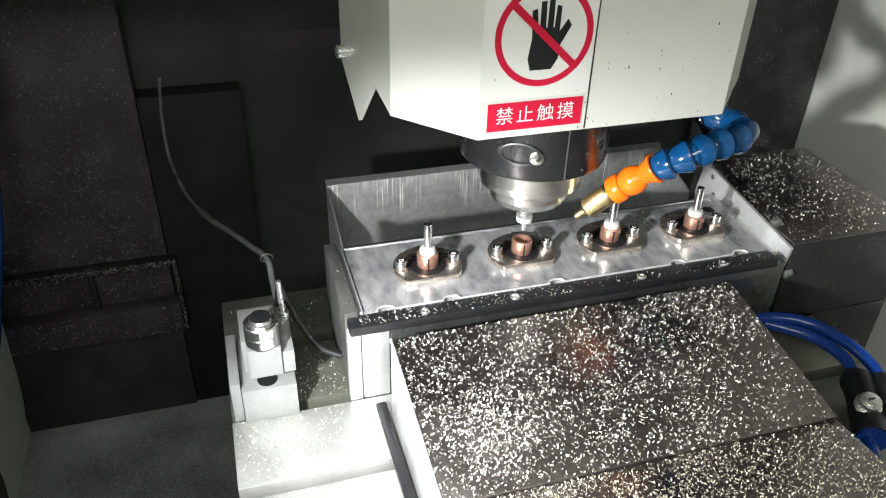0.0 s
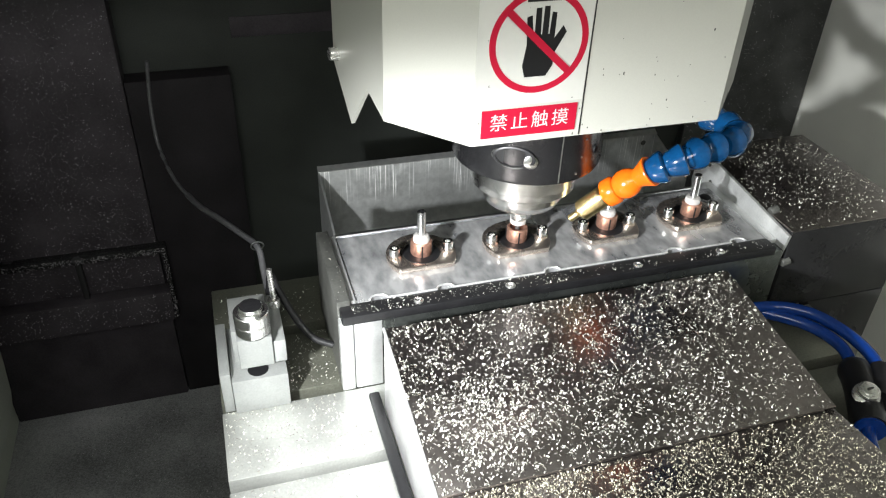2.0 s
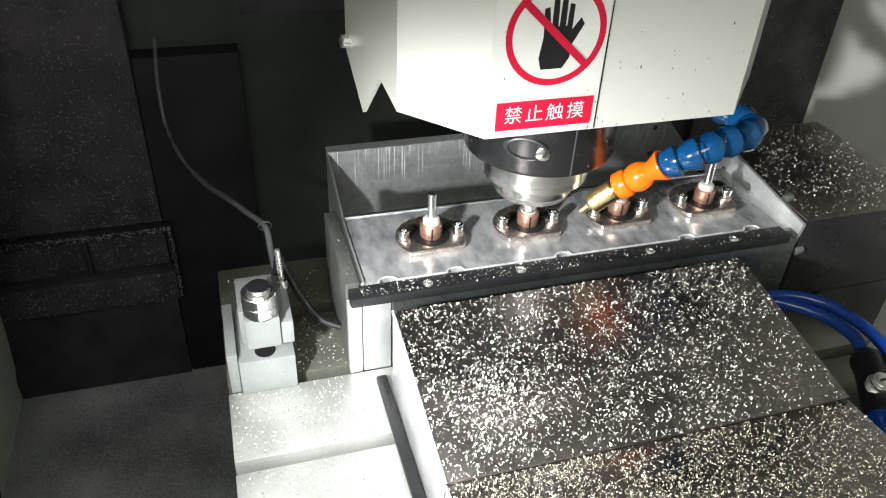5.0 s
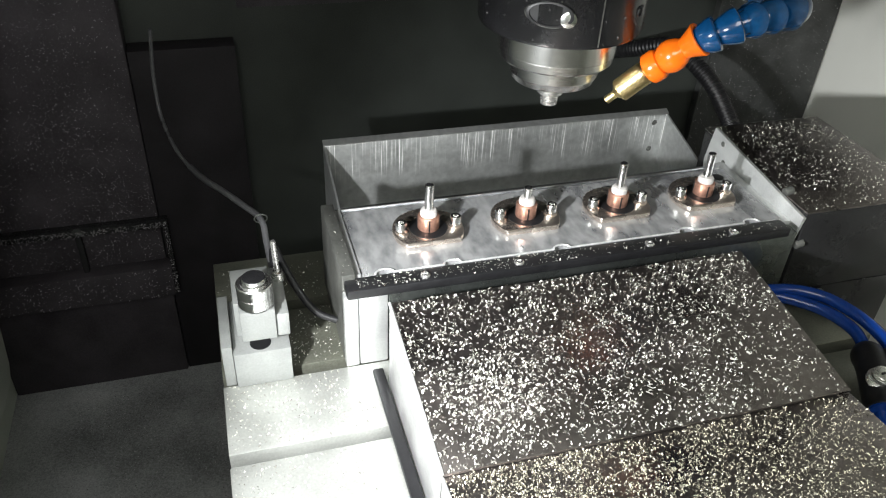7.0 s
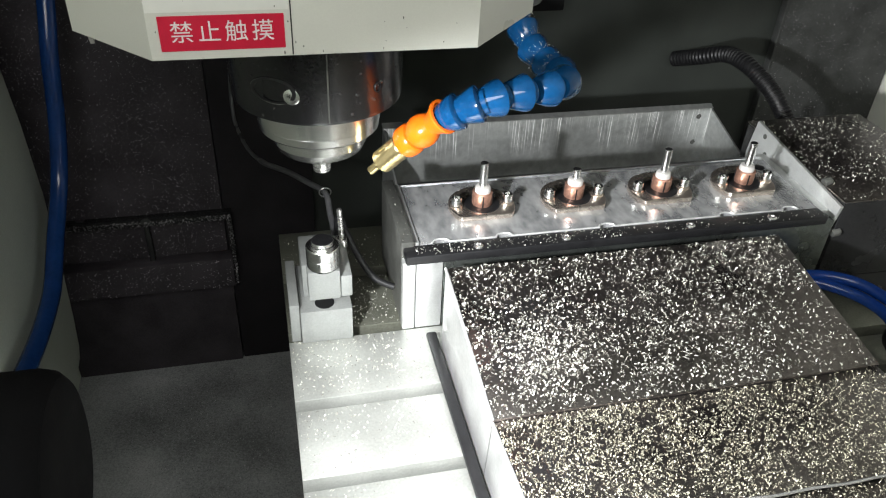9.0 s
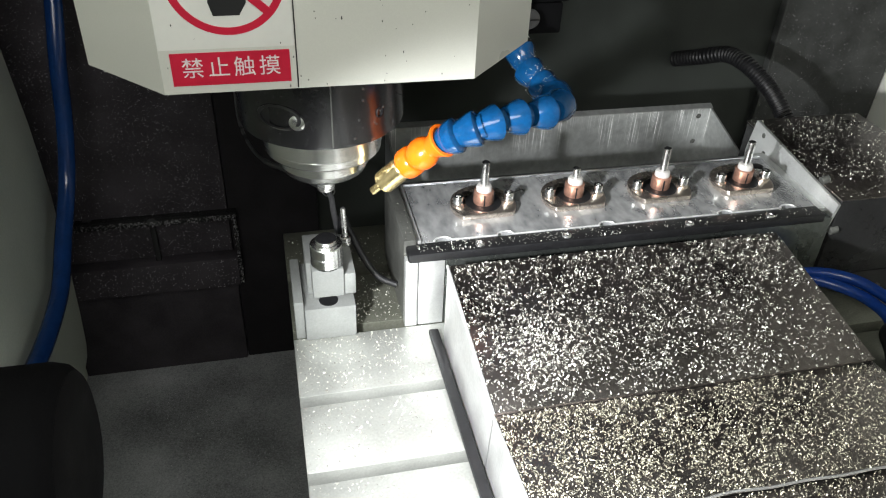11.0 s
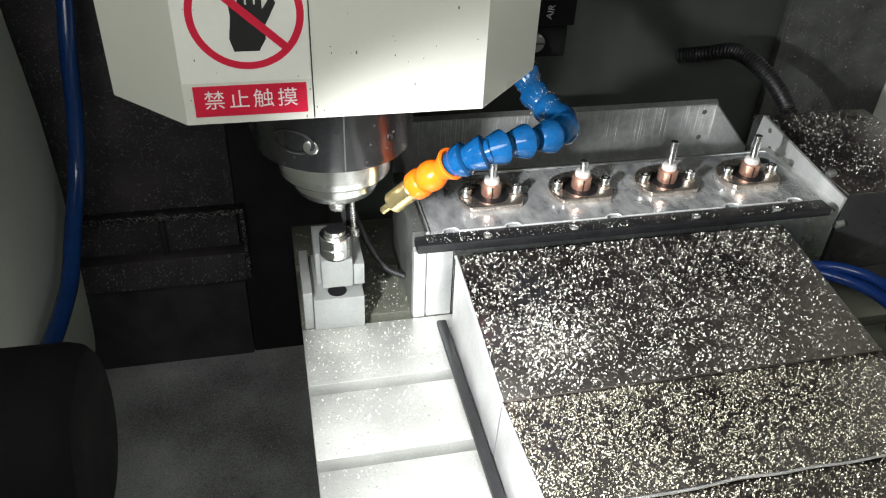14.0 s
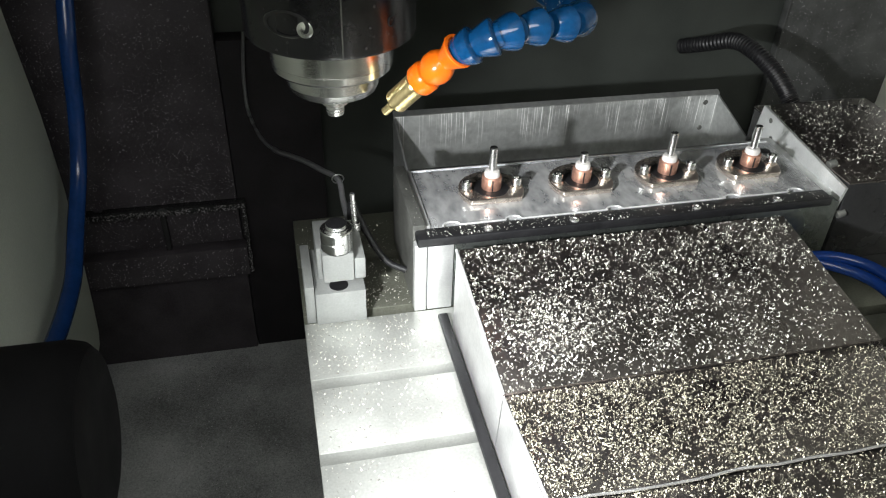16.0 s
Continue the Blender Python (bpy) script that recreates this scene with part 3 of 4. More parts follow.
def fitting_and_hoses():
    base = (0.27, -0.14, ZT)
    t = thing("air_fitting", base, "black push-in air fitting with a nickel screw", "air fitting")
    part("fitting_body", sweep(smooth_line([(0.2665, -0.1170, -0.046), (0.2590, -0.1330, -0.045), (0.2385, -0.1645, -0.045)], 6), lambda i: (0.0076, 0.0092, 0.0098)[min(i, 2)], 20), RUBBER, t)
    part("branch", sweep([Vector((0.2760, -0.1290, -0.041)), Vector((0.2640, -0.1430, -0.041)), Vector((0.2560, -0.1510, -0.041))], 0.0072, 18), RUBBER, t)
    part("screw_cap", lathe([(0.0062, 0), (0.0062, 0.0040), (0.0050, 0.0046), (0.0044, 0.0046), (0.0044, 0.0056), (0.0030, 0.0060)], (0.2470, -0.1480, -0.0355), (-0.1, -0.2, 1), 24), STEEL, t, "nickel screw cap")
    nut = lathe([(0.0070, -0.0030)] + [(0.0070 + 0.0006 * (k % 2), -0.0028 + 0.0006 * k) for k in range(6)] + [(0.0064, 0.0010)], (0.2470, -0.1480, -0.0355), (-0.1, -0.2, 1), 24)
    part("threaded_collar", nut, STEEL, t, "threaded nickel collar")
    part("driver_slot", box(0.2440, 0.2480, -0.1498, -0.1488, -0.0300, -0.0290, 0), INK, t)
    for p, q, r in (((0.2668, -0.1190, -0.0460), (0.2650, -0.1225, -0.0460), 0.0068), ((0.2757, -0.1300, -0.0410), (0.2735, -0.1322, -0.0410), 0.0066), ((0.2402, -0.1618, -0.0450), (0.2376, -0.1658, -0.0450), 0.0088)):
        part("collar", sweep([Vector(p), Vector(q)], r, 20), BLUE_HOSE, t, "blue release collar")
    ON_TABLE.append((t, base))
    runs = (
        [(0.2020, -0.0400, -0.0520), (0.2274, -0.0455, -0.0480), (0.2460, -0.0575, -0.0460), (0.2655, -0.0780, -0.0450), (0.2720, -0.1000, -0.0450), (0.2670, -0.1180, -0.0460)],
        [(0.2050, -0.0500, -0.0480), (0.2450, -0.0555, -0.0420), (0.2680, -0.0700, -0.0400), (0.2785, -0.0920, -0.0400), (0.2795, -0.1150, -0.0400), (0.2755, -0.1310, -0.0410)],
        [(0.2400, -0.1620, -0.0450), (0.2310, -0.1740, -0.0455), (0.2250, -0.1920, -0.0470), (0.2220, -0.2300, -0.0500), (0.2220, -0.2800, -0.0500)],
    )
    for run in runs:
        h = solid("air_hose", sweep(smooth_line(run, 10), 0.0040, 16), BLUE_HOSE, "glossy blue air hose on the table", "hose", "blue air hoses")
        ON_TABLE.append((h, (0, 0, 0)))


fitting_and_hoses()

# sensor cables
CLIP = Vector((-0.0793, 0.0652, -0.0180))
grey = [(-0.0765, 0.0060, -0.0300), (-0.0770, 0.0300, -0.0300), (-0.0778, 0.0500, -0.0255), CLIP, (-0.0896, 0.0850, -0.0203), (-0.1016, 0.1050, -0.0225), (-0.1121, 0.1250, -0.0278), (-0.1199, 0.1500, -0.0375), (-0.1286, 0.1750, -0.0431), (-0.1349, 0.1950, -0.0438), (-0.1401, 0.2150, -0.0405), (-0.1433, 0.2300, -0.0345), (-0.1438, 0.2370, -0.0170), (-0.1428, 0.2400, 0.0018), (-0.1395, 0.2400, 0.0320)]
sensor_cable = thing("sensor_cable", CLIP, "thin grey cable rising from the setter", "cable")
run = smooth_line(grey, 10)
part("sheath", sweep(run, lambda i: 0.0021 if i < 75 else 0.0014, 12), CABLE, sensor_cable)
part("cable_clip", sweep([CLIP + Vector((0.0042 * math.cos(u), 0.001, 0.0036 * math.sin(u))) for u in [2 * math.pi * k / 20 for k in range(21)]], 0.0005, 8), ALU, sensor_cable, "wire clip")
dark = [(-0.0780, 0.0060, -0.0300), (-0.0760, 0.0080, -0.0030), (-0.0720, 0.0040, -0.0110), (-0.0639, -0.0030, -0.0289), (-0.0549, -0.0100, -0.0410), (-0.0430, -0.0150, -0.0460)]
c = solid("signal_cable", sweep(smooth_line(dark, 12), 0.0023, 12), RUBBER, "black cable running under the rack", "cable")
ON_TABLE.append((c, (0, 0, 0)))

# ribbed conduit at the rear
line = smooth_line([(0.2960, 0.2990, -0.0160), (0.3080, 0.2750, -0.0050), (0.3150, 0.2400, 0.0110), (0.3200, 0.2150, 0.0120), (0.3290, 0.1950, 0.0030), (0.3370, 0.1800, -0.0090), (0.3440, 0.1650, -0.0260), (0.3480, 0.1500, -0.0420), (0.3480, 0.1300, -0.0600)], 30)
solid("ribbed_conduit", sweep(line, lambda i: 0.0068 + 0.0011 * (i % 4 in (1, 2)), 18), RUBBER, "black ribbed cable conduit", "conduit")

# ---- things at the left and the rear ----
pocket = thing("wall_pocket", (-0.22, 0.22, -0.25), "dark speckled pocket frame on the rear column", "wall panel")


def rear_column():
    t = thing("rear_column", (-0.2, 0.25, ZF), "black painted column before the rear wall", "column")
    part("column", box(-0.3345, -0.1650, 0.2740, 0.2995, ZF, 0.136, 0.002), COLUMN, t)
    # the post's shade is put into its darker colour
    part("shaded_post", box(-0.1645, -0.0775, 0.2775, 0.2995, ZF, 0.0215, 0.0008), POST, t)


rear_column()
solid("trim", box(-0.0720, 0.1100, 0.2985, 0.2998, 0.0466, 0.0644, 0.0004), COLUMN, "thin black strip along the rear wall", "trim", kind="structure")
# out of view; added so cover and plate mirror something dark
solid("unseen_gantry_beam", join(box(XL, XR, 0.20, 0.2990, 0.138, 0.60, 0.004), box(XL, XR, 0.165, 0.1995, 0.140, 0.28, 0.003)), COLUMN, "unseen black gantry beam, added for dark reflections", "gantry beam", kind="structure")
bx0, bx1, bz0, bz1, by = -0.325, -0.1570, -0.2190, -0.1360, 0.2736
part("top_lip", box(bx0, bx1, by - 0.012, by, bz1 - 0.006, bz1, 0.0005), DARKBOX, pocket)
part("right_lip", box(bx1 - 0.004, bx1, by - 0.012, by, bz0, bz1 - 0.0062, 0.0005), DARKBOX, pocket)
part("middle_rib", box(-0.2385, -0.2335, by - 0.008, by, bz0, bz1 - 0.0062, 0.0005), DARKBOX, pocket)
part("ledge", box(bx0, bx1 - 0.0042, by - 0.016, by, bz0, bz0 + 0.034, 0.0005), COLUMN, pocket)

edge = [(0.176, 0.138), (0.184, 0.083), (0.192, 0.044), (0.200, 0.000), (0.204, -0.065), (0.196, -0.133), (0.188, -0.180), (0.180, -0.208), (0.172, -0.217), (0.158, -0.219), (-0.60, -0.219), (-0.60, 0.138)]
solid("side_panel", prism(edge, -0.3345, -0.296, "x", 0.002), GREEN, "grey-green enamelled side panel with a curved end", "panel", kind="structure")
# black drum, coloured darker still so lamp light hardly shows on it
drum = thing("black_drum", (-0.2640, -0.1891, 0.0504), "black drum on the side panel, coloured as if unlit", "drum")
part("shell", lathe([(0.0325, 0.0015), (0.0352, 0.0042), (0.0365, 0.0090), (0.0367, 0.0350), (0.0367, 0.1035)], (-0.1922, -0.1891, 0.0504), (-1, 0, 0), 72), UNLIT_BLACK, drum)
part("end_cap", lathe([(0.0180, 0.0006), (0.0280, 0.0), (0.0322, 0.0013), (0.0323, 0.0030)], (-0.1922, -0.1891, 0.0504), (-1, 0, 0), 72), UNLIT_BLACK, drum)
hl = [(-0.2600, 0.2450, 0.1300), (-0.2640, 0.2238, 0.0792), (-0.2680, 0.2120, 0.0412), (-0.2740, 0.2100, -0.0077), (-0.2800, 0.1950, -0.0515), (-0.2835, 0.1600, -0.0800), (-0.2840, 0.1250, -0.0985), (-0.2840, 0.0950, -0.1020), (-0.2845, 0.0600, -0.1010), (-0.2860, 0.0250, -0.0980)]
solid("supply_hose", sweep(smooth_line(hl, 12), 0.0066, 18), TEAL, "thick blue hose hanging at the side wall", "hose")
panel = thing("rear_panel", (0.48, 0.297, ZF), "speckled black sheet panel on the rear wall", "panel")
part("sheet", box(0.4052, 0.556, 0.2940, 0.2996, ZF, 0.136, 0.001), PANEL, panel)
part("folded_edge", box(0.4030, 0.4050, 0.2900, 0.2996, ZF, 0.136, 0.0006), PANEL, panel, "folded edge")


# ---- the spindle head; its own zero is the tip of the collet ----
def spindle_head():
    t = thing("spindle_head", (0, 0, 0), "white enamelled spindle head with warning stickers", "spindle head")
    zb, zt = 0.1033, 0.42

    def sheet(p0, p1, foot, thick=0.002):
        """An upright sheet over the plan line p0 to p1; foot gives (share of the line, height) along its lower edge."""
        a, b = Vector((*p0, 0)), Vector((*p1, 0))
        inward = Vector((-(b - a).y, (b - a).x, 0)).normalized() * thick
        bm = bmesh.new()
        low = [a + (b - a) * u + Vector((0, 0, z)) for u, z in foot]
        ring = low + [b + Vector((0, 0, zt)), a + Vector((0, 0, zt))]
        out = [bm.verts.new(p) for p in ring]
        inn = [bm.verts.new(p + inward) for p in ring]
        bm.faces.new(out)
        bm.faces.new(inn[::-1])
        for i in range(len(ring)):
            bm.faces.new((out[i], inn[i], inn[(i + 1) % len(ring)], out[(i + 1) % len(ring)]))
        bmesh.ops.triangulate(bm, faces=bm.faces[:])
        bmesh.ops.recalc_face_normals(bm, faces=bm.faces[:])
        return bm

    fl, fr, bl, br = (-0.0675, -0.0905), (0.0593, -0.0905), (-0.1000, -0.0580), (0.0965, -0.0490)
    el, er = (-0.1085, 0.0263), (0.1060, 0.0263)
    cover = part("cover", sheet(fl, fr, [(0, zb), (1, zb)]), PAINT, t, "glossy white enamel front sheet")
    part("bevel_sheet", sheet(bl, fl, [(0, 0.1045), (1, zb)]), PAINT, t)
    part("bevel_sheet", sheet(fr, br, [(0, zb), (1, 0.1030)]), PAINT, t)
    part("side_sheet", sheet(el, bl, [(0, 0.1030), (0.355, 0.0788), (0.701, 0.1103), (1, 0.1045)]), PAINT, t, "notched white side sheet")
    part("side_sheet", sheet(br, er, [(0, 0.1030), (1, 0.0980)]), PAINT, t)
    # added black block in place of the shade inside the cover
    inside = prism([(-0.0645, -0.0875), (0.0565, -0.0875), (0.093, -0.048), (0.1030, 0.0260), (-0.1050, 0.0260), (-0.0965, -0.0565)], 0.1130, zt, "z")
    part("inner_dark_fill", inside, DARKBOX, t)
    part("panel_seam", box(-0.0154, -0.0149, -0.0908, -0.0900, zb + 0.0005, 0.24, 0), INK, cover)
    socket_screw2 = lathe([(0.0034, 0), (0.0036, 0.0006), (0.0036, 0.0050), (0.0028, 0.0056), (0.0016, 0.0056)], (-0.1070, 0.0183, 0.1100), (-1, -0.1, 0.1), 18)
    part("side_screw", socket_screw2, STEEL, cover)
    # turned spindle parts
    body = part("housing", lathe([(0.0330, 0.0478), (0.0422, 0.0480), (0.0439, 0.0490), (0.0446, 0.0510), (0.0446, 0.1140)], seg=72), BLACK, t, "black anodised spindle housing")
    part("housing_seam", box(0.0012, 0.0019, -0.0448, -0.0420, 0.0500, 0.1130, 0), GROOVE, body)
    for x, z, w, hgt in ((-0.0235, 0.0655, 0.0120, 0.0064), (0.0262, 0.0640, 0.0022, 0.0027)):
        yy = -math.sqrt(0.0446 ** 2 - x ** 2)
        bm = lathe([(1.0, -0.0010), (1.0, 0.0003), (0.9, 0.0006), (0.85, 0.0006), (0.84, -0.0004)], (0, 0, 0), (x / 0.0446, yy / 0.0446, 0), 28)
        a = math.atan2(yy, x) + math.pi / 2
        q = Matrix.Rotation(-a, 4, "Z")
        for v in bm.verts:
            p = q @ v.co
            p.x, p.z = p.x * w, p.z * hgt
            v.co = q.inverted() @ p + Vector((x, yy, z))
        port = part("window_port" if w > 0.01 else "key_hole", bm, INK, body, "dark oval opening")
        if w > 0.01:
            loop = []
            for k in range(16, 37):
                u = 2 * math.pi * k / 40
                px = x + w * 0.98 * math.cos(u) * math.cos(a)
                loop.append(Vector((px, -math.sqrt(0.0449 ** 2 - px ** 2) - 0.0002, z + hgt * 0.98 * math.sin(u))))
            part("port_rim", sweep(loop, 0.00022, 6), GROOVE, port)
    part("clamp_screw", lathe([(0.0040, 0), (0.0040, 0.0014), (0.0030, 0.0019)], (-0.0150, -0.0416, 0.0640), (-0.35, -0.94, 0), 18), TURNED, body)
    part("upper_ring", lathe([(0.0255, 0.0290), (0.0310, 0.0290), (0.0321, 0.0302), (0.0323, 0.0340), (0.0317, 0.0340), (0.0317, 0.0345), (0.0327, 0.0345), (0.0327, 0.0476), (0.0323, 0.0480)], seg=72), TURNED, t, "turned steel ring")
    part("lower_ring", lathe([(0.0080, 0.0160), (0.0222, 0.0160), (0.0232, 0.0168), (0.0248, 0.0205), (0.0252, 0.0210), (0.0254, 0.0289)], seg=72), TURNED, t, "turned steel ring")
    part("collet", lathe([(0.0022, 0.0012), (0.0024, 0.0), (0.0046, 0.0), (0.0050, 0.0006), (0.0050, 0.0060), (0.0075, 0.0070), (0.0075, 0.0162)], seg=32), STEEL, t)
    # stickers
    card = part("sign_card", box(-0.0673, -0.0158, -0.09075, -0.09055, 0.1215, 0.1900, 0), CARD, cover, "white warning sticker")
    cx, cz, yy = -0.0396, 0.1494, -0.09095

    def ring_band(r0, r1, y0, y1):
        bm = bmesh.new()
        loops = []
        for r, y in ((r0, y0), (r1, y0), (r1, y1), (r0, y1)):
            loops.append([bm.verts.new((cx + r * math.cos(2 * math.pi * i / 64), y, cz + r * math.sin(2 * math.pi * i / 64))) for i in range(64)])
        for a, b in zip(loops, loops[1:] + loops[:1]):
            for i in range(64):
                bm.faces.new((a[i], a[(i + 1) % 64], b[(i + 1) % 64], b[i]))
        bmesh.ops.recalc_face_normals(bm, faces=bm.faces[:])
        return bm

    part("red_ring", ring_band(0.0197, 0.0226, yy, yy + 0.0002), RED, card)
    ca = radians(-43)
    d, nrm = Vector((math.cos(ca), math.sin(ca))), Vector((-math.sin(ca), math.cos(ca)))
    quad = [Vector((cx, cz)) + d * s * 0.0204 + nrm * u * 0.0016 for s, u in ((-1, -1), (1, -1), (1, 1), (-1, 1))]
    part("red_bar", prism([tuple(v) for v in quad], yy - 0.0004, yy - 0.0001, "y"), RED, card)
    glove = [(x * 0.80, z * 0.99) for x, z in ((-0.0070, -0.0152), (0.0052, -0.0152), (0.0088, -0.0105), (0.0090, -0.0050), (0.0150, 0.0040), (0.0128, 0.0068), (0.0082, 0.0015), (0.0084, 0.0125), (0.0058, 0.0130), (0.0052, 0.0035), (0.0044, 0.0035), (0.0042, 0.0155), (0.0012, 0.0155), (0.0010, 0.0035), (0.0002, 0.0035), (-0.0004, 0.0150), (-0.0034, 0.0148), (-0.0032, 0.0032), (-0.0040, 0.0032), (-0.0054, 0.0118), (-0.0082, 0.0112), (-0.0072, -0.0010), (-0.0088, -0.0100))]
    part("pictogram", prism([(cx + x, cz + z) for x, z in glove], yy - 0.00005, yy + 0.0002, "y"), INK, card)
    part("pictogram_bar", box(cx - 0.0070, cx + 0.0080, yy - 0.00005, yy + 0.0002, cz + 0.0174, cz + 0.0188, 0), INK, card)
    label = part("red_label", box(-0.0635, -0.0178, -0.09095, -0.09060, 0.1068, 0.1201, 0), RED, cover, "red label with white characters")
    cu = bpy.data.curves.new("characters", "FONT")
    cu.body, cu.size, cu.align_x, cu.align_y, cu.extrude, cu.space_character = "禁止触摸", 0.0087, "CENTER", "CENTER", 0.00004, 1.27
    tx = new("tmp_text", cu)
    bpy.context.view_layer.update()
    me = bpy.data.meshes.new_from_object(tx.evaluated_get(bpy.context.evaluated_depsgraph_get()))
    bpy.data.objects.remove(tx)
    me.transform(Matrix.Translation((-0.0406, -0.09102, 0.1134)) @ Matrix.Rotation(radians(90), 4, "X"))
    me.materials.clear()
    me.materials.append(LETTER)
    ch = new("lettering", me)
    ch.parent = label
    ON_HEAD.append((t, (0, 0, 0)))


spindle_head()


def head_specks():
    """Dark dirt specks on the white cover and coolant drops on the black housing."""
    rnd = random.Random(12)
    bm = bmesh.new()
    for _ in range(46):
        x, z, r = rnd.uniform(-0.066, 0.058), 0.1045 + rnd.random() ** 2 * 0.07, rnd.uniform(0.00015, 0.0004)
        bmesh.ops.create_uvsphere(bm, u_segments=6, v_segments=4, radius=1, matrix=Matrix.Translation((x, -0.0906, z)) @ Matrix.Diagonal((r, 0.00025, r * rnd.uniform(0.8, 2.2), 1)))
    dirt = tagged(new("dirt_specks", mesh_of("dirt_specks", bm, GROOVE)), "dark dirt specks on the white cover", "dirt", kind="stuff")
    ON_HEAD.append((dirt, (0, 0, 0)))
    bm = bmesh.new()
    for _ in range(120):
        a, z, r = radians(rnd.uniform(185, 355)), rnd.uniform(0.050, 0.100), rnd.choice((1, 1, 1, 1.7)) * rnd.uniform(0.0002, 0.0005)
        bmesh.ops.create_uvsphere(bm, u_segments=8, v_segments=5, radius=r, matrix=Matrix.Translation((0.0445 * math.cos(a), 0.0445 * math.sin(a), z)))
    drops = tagged(new("coolant_drops", mesh_of("coolant_drops", bm, DROP)), "clear coolant drops on the black housing", "drops", kind="stuff")
    ON_HEAD.append((drops, (0, 0, 0)))


DROP = mat("coolant_drop", (0.05, 0.05, 0.05), 0.05, 0.0, 0.1, coat=1.0)
head_specks()


def coolant_hose():
    t = thing("coolant_hose", (0, 0, 0), "jointed blue and orange coolant hose with brass nozzle", "coolant hose")

    def seat(a, b, profile, name, material, label=""):
        a, b = Vector(a), Vector(b)
        return part(name, lathe(profile, a, b - a, 26), material, t, label)

    tip, e1, e2, e3 = (0.0242, -0.0222, 0.0095), (0.0408, -0.0315, 0.0298), (0.0509, -0.0405, 0.0430), (0.0602, -0.0500, 0.0555)
    seat(tip, e1, [(0.0016, 0), (0.0023, 0.0003), (0.0023, 0.0062), (0.0040, 0.0078), (0.0046, 0.0090)], "nozzle_tip", BRASS, "brass nozzle tip")
    a = Vector(tip) + (Vector(e1) - Vector(tip)).normalized() * 0.0088
    knurl = lathe([(0.0056, 0.0), (0.0064, 0.0008)] + [(0.0064 + 0.00012 * (k % 2), 0.0010 + 0.0008 * k) for k in range(20)] + [(0.0062, 0.0172), (0.0058, 0.0180)], a, Vector(e1) - Vector(tip), 64)
    for i, v in enumerate(knurl.verts):
        axis = (Vector(e1) - Vector(tip)).normalized()
        rad = v.co - a - axis * (v.co - a).dot(axis)
        v.co += rad * (0.011 if (i + i // 64) // 2 % 2 else -0.011)
    part("knurled_sleeve", knurl, BRASS, t, "knurled brass sleeve")
    ball = [(0.0062, 0), (0.0078, 0.0020), (0.0088, 0.0052), (0.0086, 0.0090), (0.0072, 0.0122), (0.0058, 0.0140), (0.0058, 0.0150), (0.0074, 0.0190), (0.0092, 0.0228), (0.0090, 0.0236), (0.0076, 0.0238), (0.0070, 0.0222)]
    cap = [(0.0070, 0), (0.0084, 0.0010), (0.0086, 0.0022), (0.0086, 0.0066), (0.0076, 0.0084), (0.0060, 0.0090)]
    seat(e1, e2, cap, "orange_cap", ORANGE, "orange end cap")
    a2 = Vector(e1) + (Vector(e2) - Vector(e1)).normalized() * 0.0085
    seat(a2, e3, ball, "orange_joint", ORANGE, "orange joint")
    blue = [(0.0060, 0.0), (0.0066, 0.0006), (0.0092, 0.0088), (0.0094, 0.0110), (0.0086, 0.0118), (0.0064, 0.0124), (0.0064, 0.0150)]
    joints = [(0.0557, -0.0456, 0.0495), (0.0640, -0.0500, 0.0555), (0.0735, -0.0530, 0.0603), (0.0880, -0.0490, 0.0617), (0.1050, -0.0435, 0.0608), (0.1200, -0.0365, 0.0590), (0.1300, -0.0230, 0.0570), (0.1300, -0.0070, 0.0555), (0.1262, 0.0080, 0.0560), (0.1225, 0.0220, 0.0600), (0.1200, 0.0330, 0.0690), (0.1180, 0.0420, 0.0800), (0.1170, 0.0480, 0.0930)]
    for a, b in zip(joints, joints[1:]):
        seat(a, b, blue, "blue_joint", BLUE)

    def on_joints(rnd):
        k, u, a = rnd.randrange(7, 12), rnd.random(), rnd.uniform(0, 6.28)
        p, q = Vector(joints[k]), Vector(joints[k + 1])
        way = (q - p).normalized()
        side = way.orthogonal().normalized()
        return p + (q - p) * u + (0.0072 + 0.002 * u) * (math.cos(a) * side + math.sin(a) * way.cross(side))

    specks = chips("hose_specks", 700, on_joints, 31, (0.0004, 0.0011), "fine chips stuck to the coolant hose")
    ON_HEAD.append((specks, (0, 0, 0)))
    ON_HEAD.append((t, (0, 0, 0)))


coolant_hose()


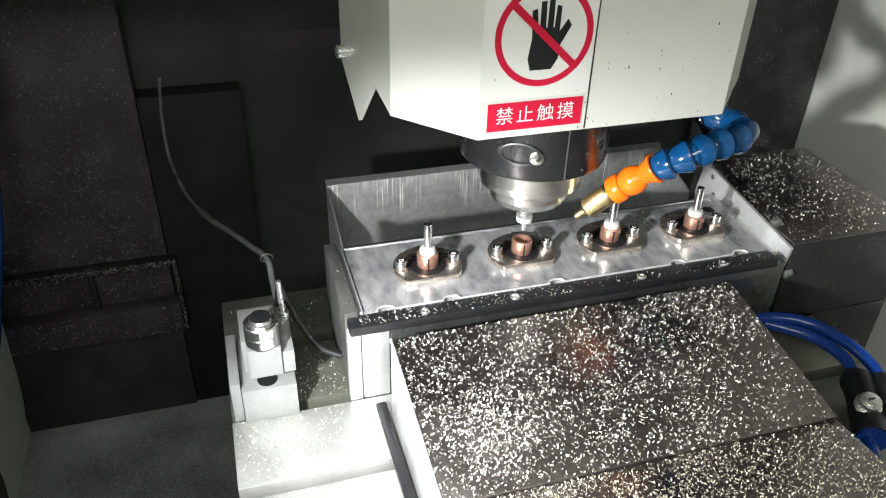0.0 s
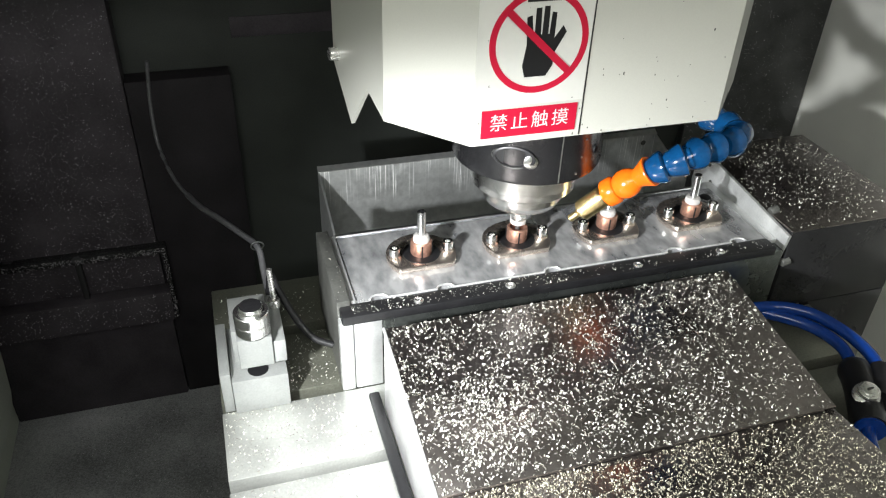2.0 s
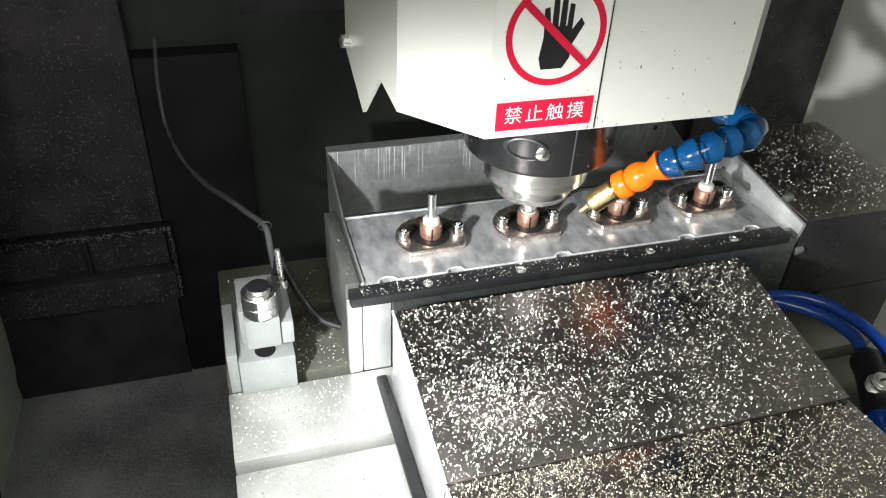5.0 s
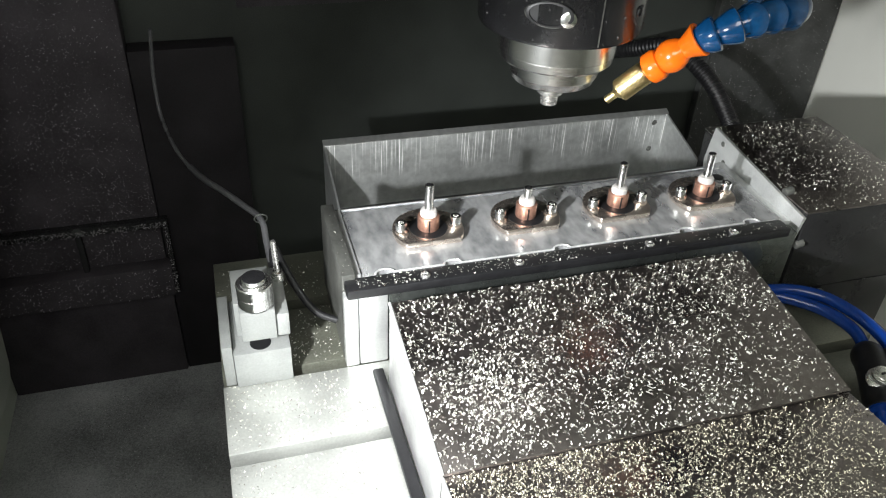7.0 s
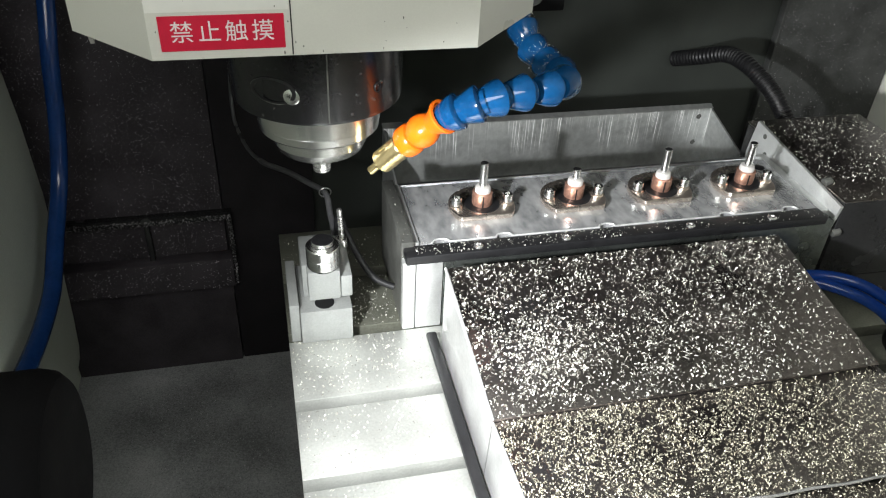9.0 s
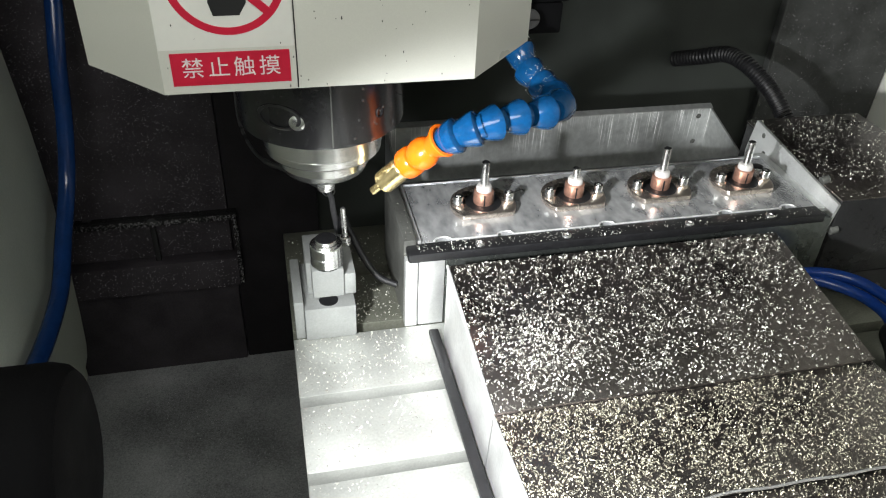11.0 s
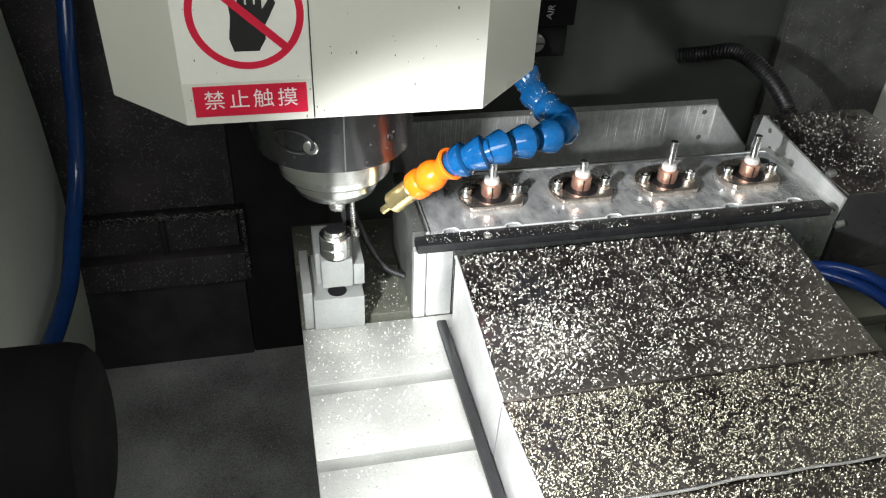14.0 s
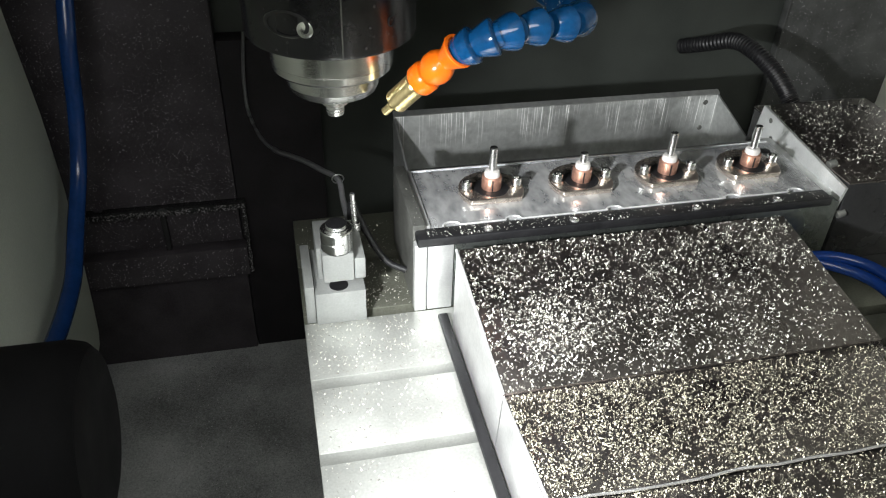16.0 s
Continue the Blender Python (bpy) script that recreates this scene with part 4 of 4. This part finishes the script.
def head_block():
    t = thing("head_bracket", (0, 0, 0), "bracket behind the spindle cover, shade put into its near-black", "bracket")
    # bracket and valve block: darkness behind the cover put into their colour
    part("bracket_block", box(-0.085, 0.1600, 0.0560, 0.1500, 0.0860, 0.42, 0.002), UNLIT_BLACK, t)
    valve = part("valve_block", box(0.1220, 0.1560, 0.0568, 0.0900, 0.0660, 0.0858, 0.0015), UNLIT_BLACK, t, "black valve block")
    part("slotted_screw", lathe([(0.0058, 0), (0.0060, 0.0004), (0.0060, 0.0022), (0.0052, 0.0030), (0.0020, 0.0032)], (0.1345, 0.0567, 0.0765), (0, -1, 0), 28), CABLE, valve, "dull slotted screw")
    part("screw_slot", box(0.1292, 0.1398, 0.0531, 0.0536, 0.0760, 0.0770, 0), INK, valve)
    cu = bpy.data.curves.new("air_mark", "FONT")
    cu.body, cu.size, cu.align_x, cu.align_y, cu.extrude = "AIR", 0.0060, "CENTER", "CENTER", 0.00005
    tx = new("tmp_text", cu)
    bpy.context.view_layer.update()
    me = bpy.data.meshes.new_from_object(tx.evaluated_get(bpy.context.evaluated_depsgraph_get()))
    bpy.data.objects.remove(tx)
    me.transform(Matrix.Translation((0.1425, 0.0556, 0.0960)) @ Matrix.Rotation(radians(90), 4, "X") @ Matrix.Rotation(radians(80), 4, "Z"))
    me.materials.clear()
    me.materials.append(SETTER)
    mark = new("lettering", me)
    mark.parent = t
    ON_HEAD.append((t, (0, 0, 0)))


head_block()


# ---- what moves ----
def motions():
    feed = [(0.0, 0.0), (6.9, 0.0), (7.05, 0.0006), (7.5, 0.0150), (8.0, 0.0275), (8.25, 0.0285), (16.0, 0.0285)]
    for ob, base in ON_TABLE:
        walk(ob, [(t, pose(base[0], base[1] + d, base[2])) for t, d in feed])
    # the cable leans back on its clip as the table feeds
    walk(sensor_cable, [(t, pose(CLIP.x, CLIP.y + d, CLIP.z, 8.0 * (1 - d / 0.0285))) for t, d in feed])
    spindle = [
        (0.0, 0.0816, 0.0318), (0.5, 0.0816, 0.0279), (1.0, 0.0816, 0.0245), (1.5, 0.0815, 0.0222), (2.0, 0.0815, 0.0210), (2.5, 0.0815, 0.0202),
        (3.0, 0.0813, 0.0188), (3.5, 0.0812, 0.0163), (4.0, 0.0812, 0.0152), (6.5, 0.0813, 0.0158), (6.6, 0.0815, 0.0190), (6.8, 0.0840, 0.0650), (6.9, 0.0858, 0.0790),
        (7.0, 0.0868, 0.0822), (7.1, 0.0800, 0.0824), (7.5, 0.0139, 0.0824), (8.0, -0.0762, 0.0805), (8.1, -0.0875, 0.0790), (8.2, -0.0897, 0.0730), (8.35, -0.0898, 0.0625),
        (8.5, -0.0895, 0.0588), (9.0, -0.0874, 0.0555), (11.5, -0.0879, 0.0390), (12.0, -0.0879, 0.0358), (12.5, -0.0879, 0.0324), (13.0, -0.0879, 0.0290),
        (13.5, -0.0879, 0.0258), (14.0, -0.0877, 0.0223), (14.5, -0.0875, 0.0194), (15.0, -0.0873, 0.0168), (15.4, -0.0872, 0.0172), (15.5, -0.0872, 0.0226), (15.6, -0.0870, 0.0400), (15.7, -0.0867, 0.0600), (15.8, -0.0863, 0.0780), (16.0, -0.0860, 0.0812),
    ]
    for ob, base in ON_HEAD:
        walk(ob, [(t, pose(x, -0.001, z)) for t, x, z in spindle])
    ob, base = CARRIED
    rest = 0.0152
    rows = [(t, pose(base[0], base[1], base[2] + max(z - rest, 0))) for t, x, z in spindle if t <= 4.0]
    rows += [(t, pose(base[0], base[1] + d, base[2])) for t, d in feed[1:]]
    walk(ob, rows)


motions()
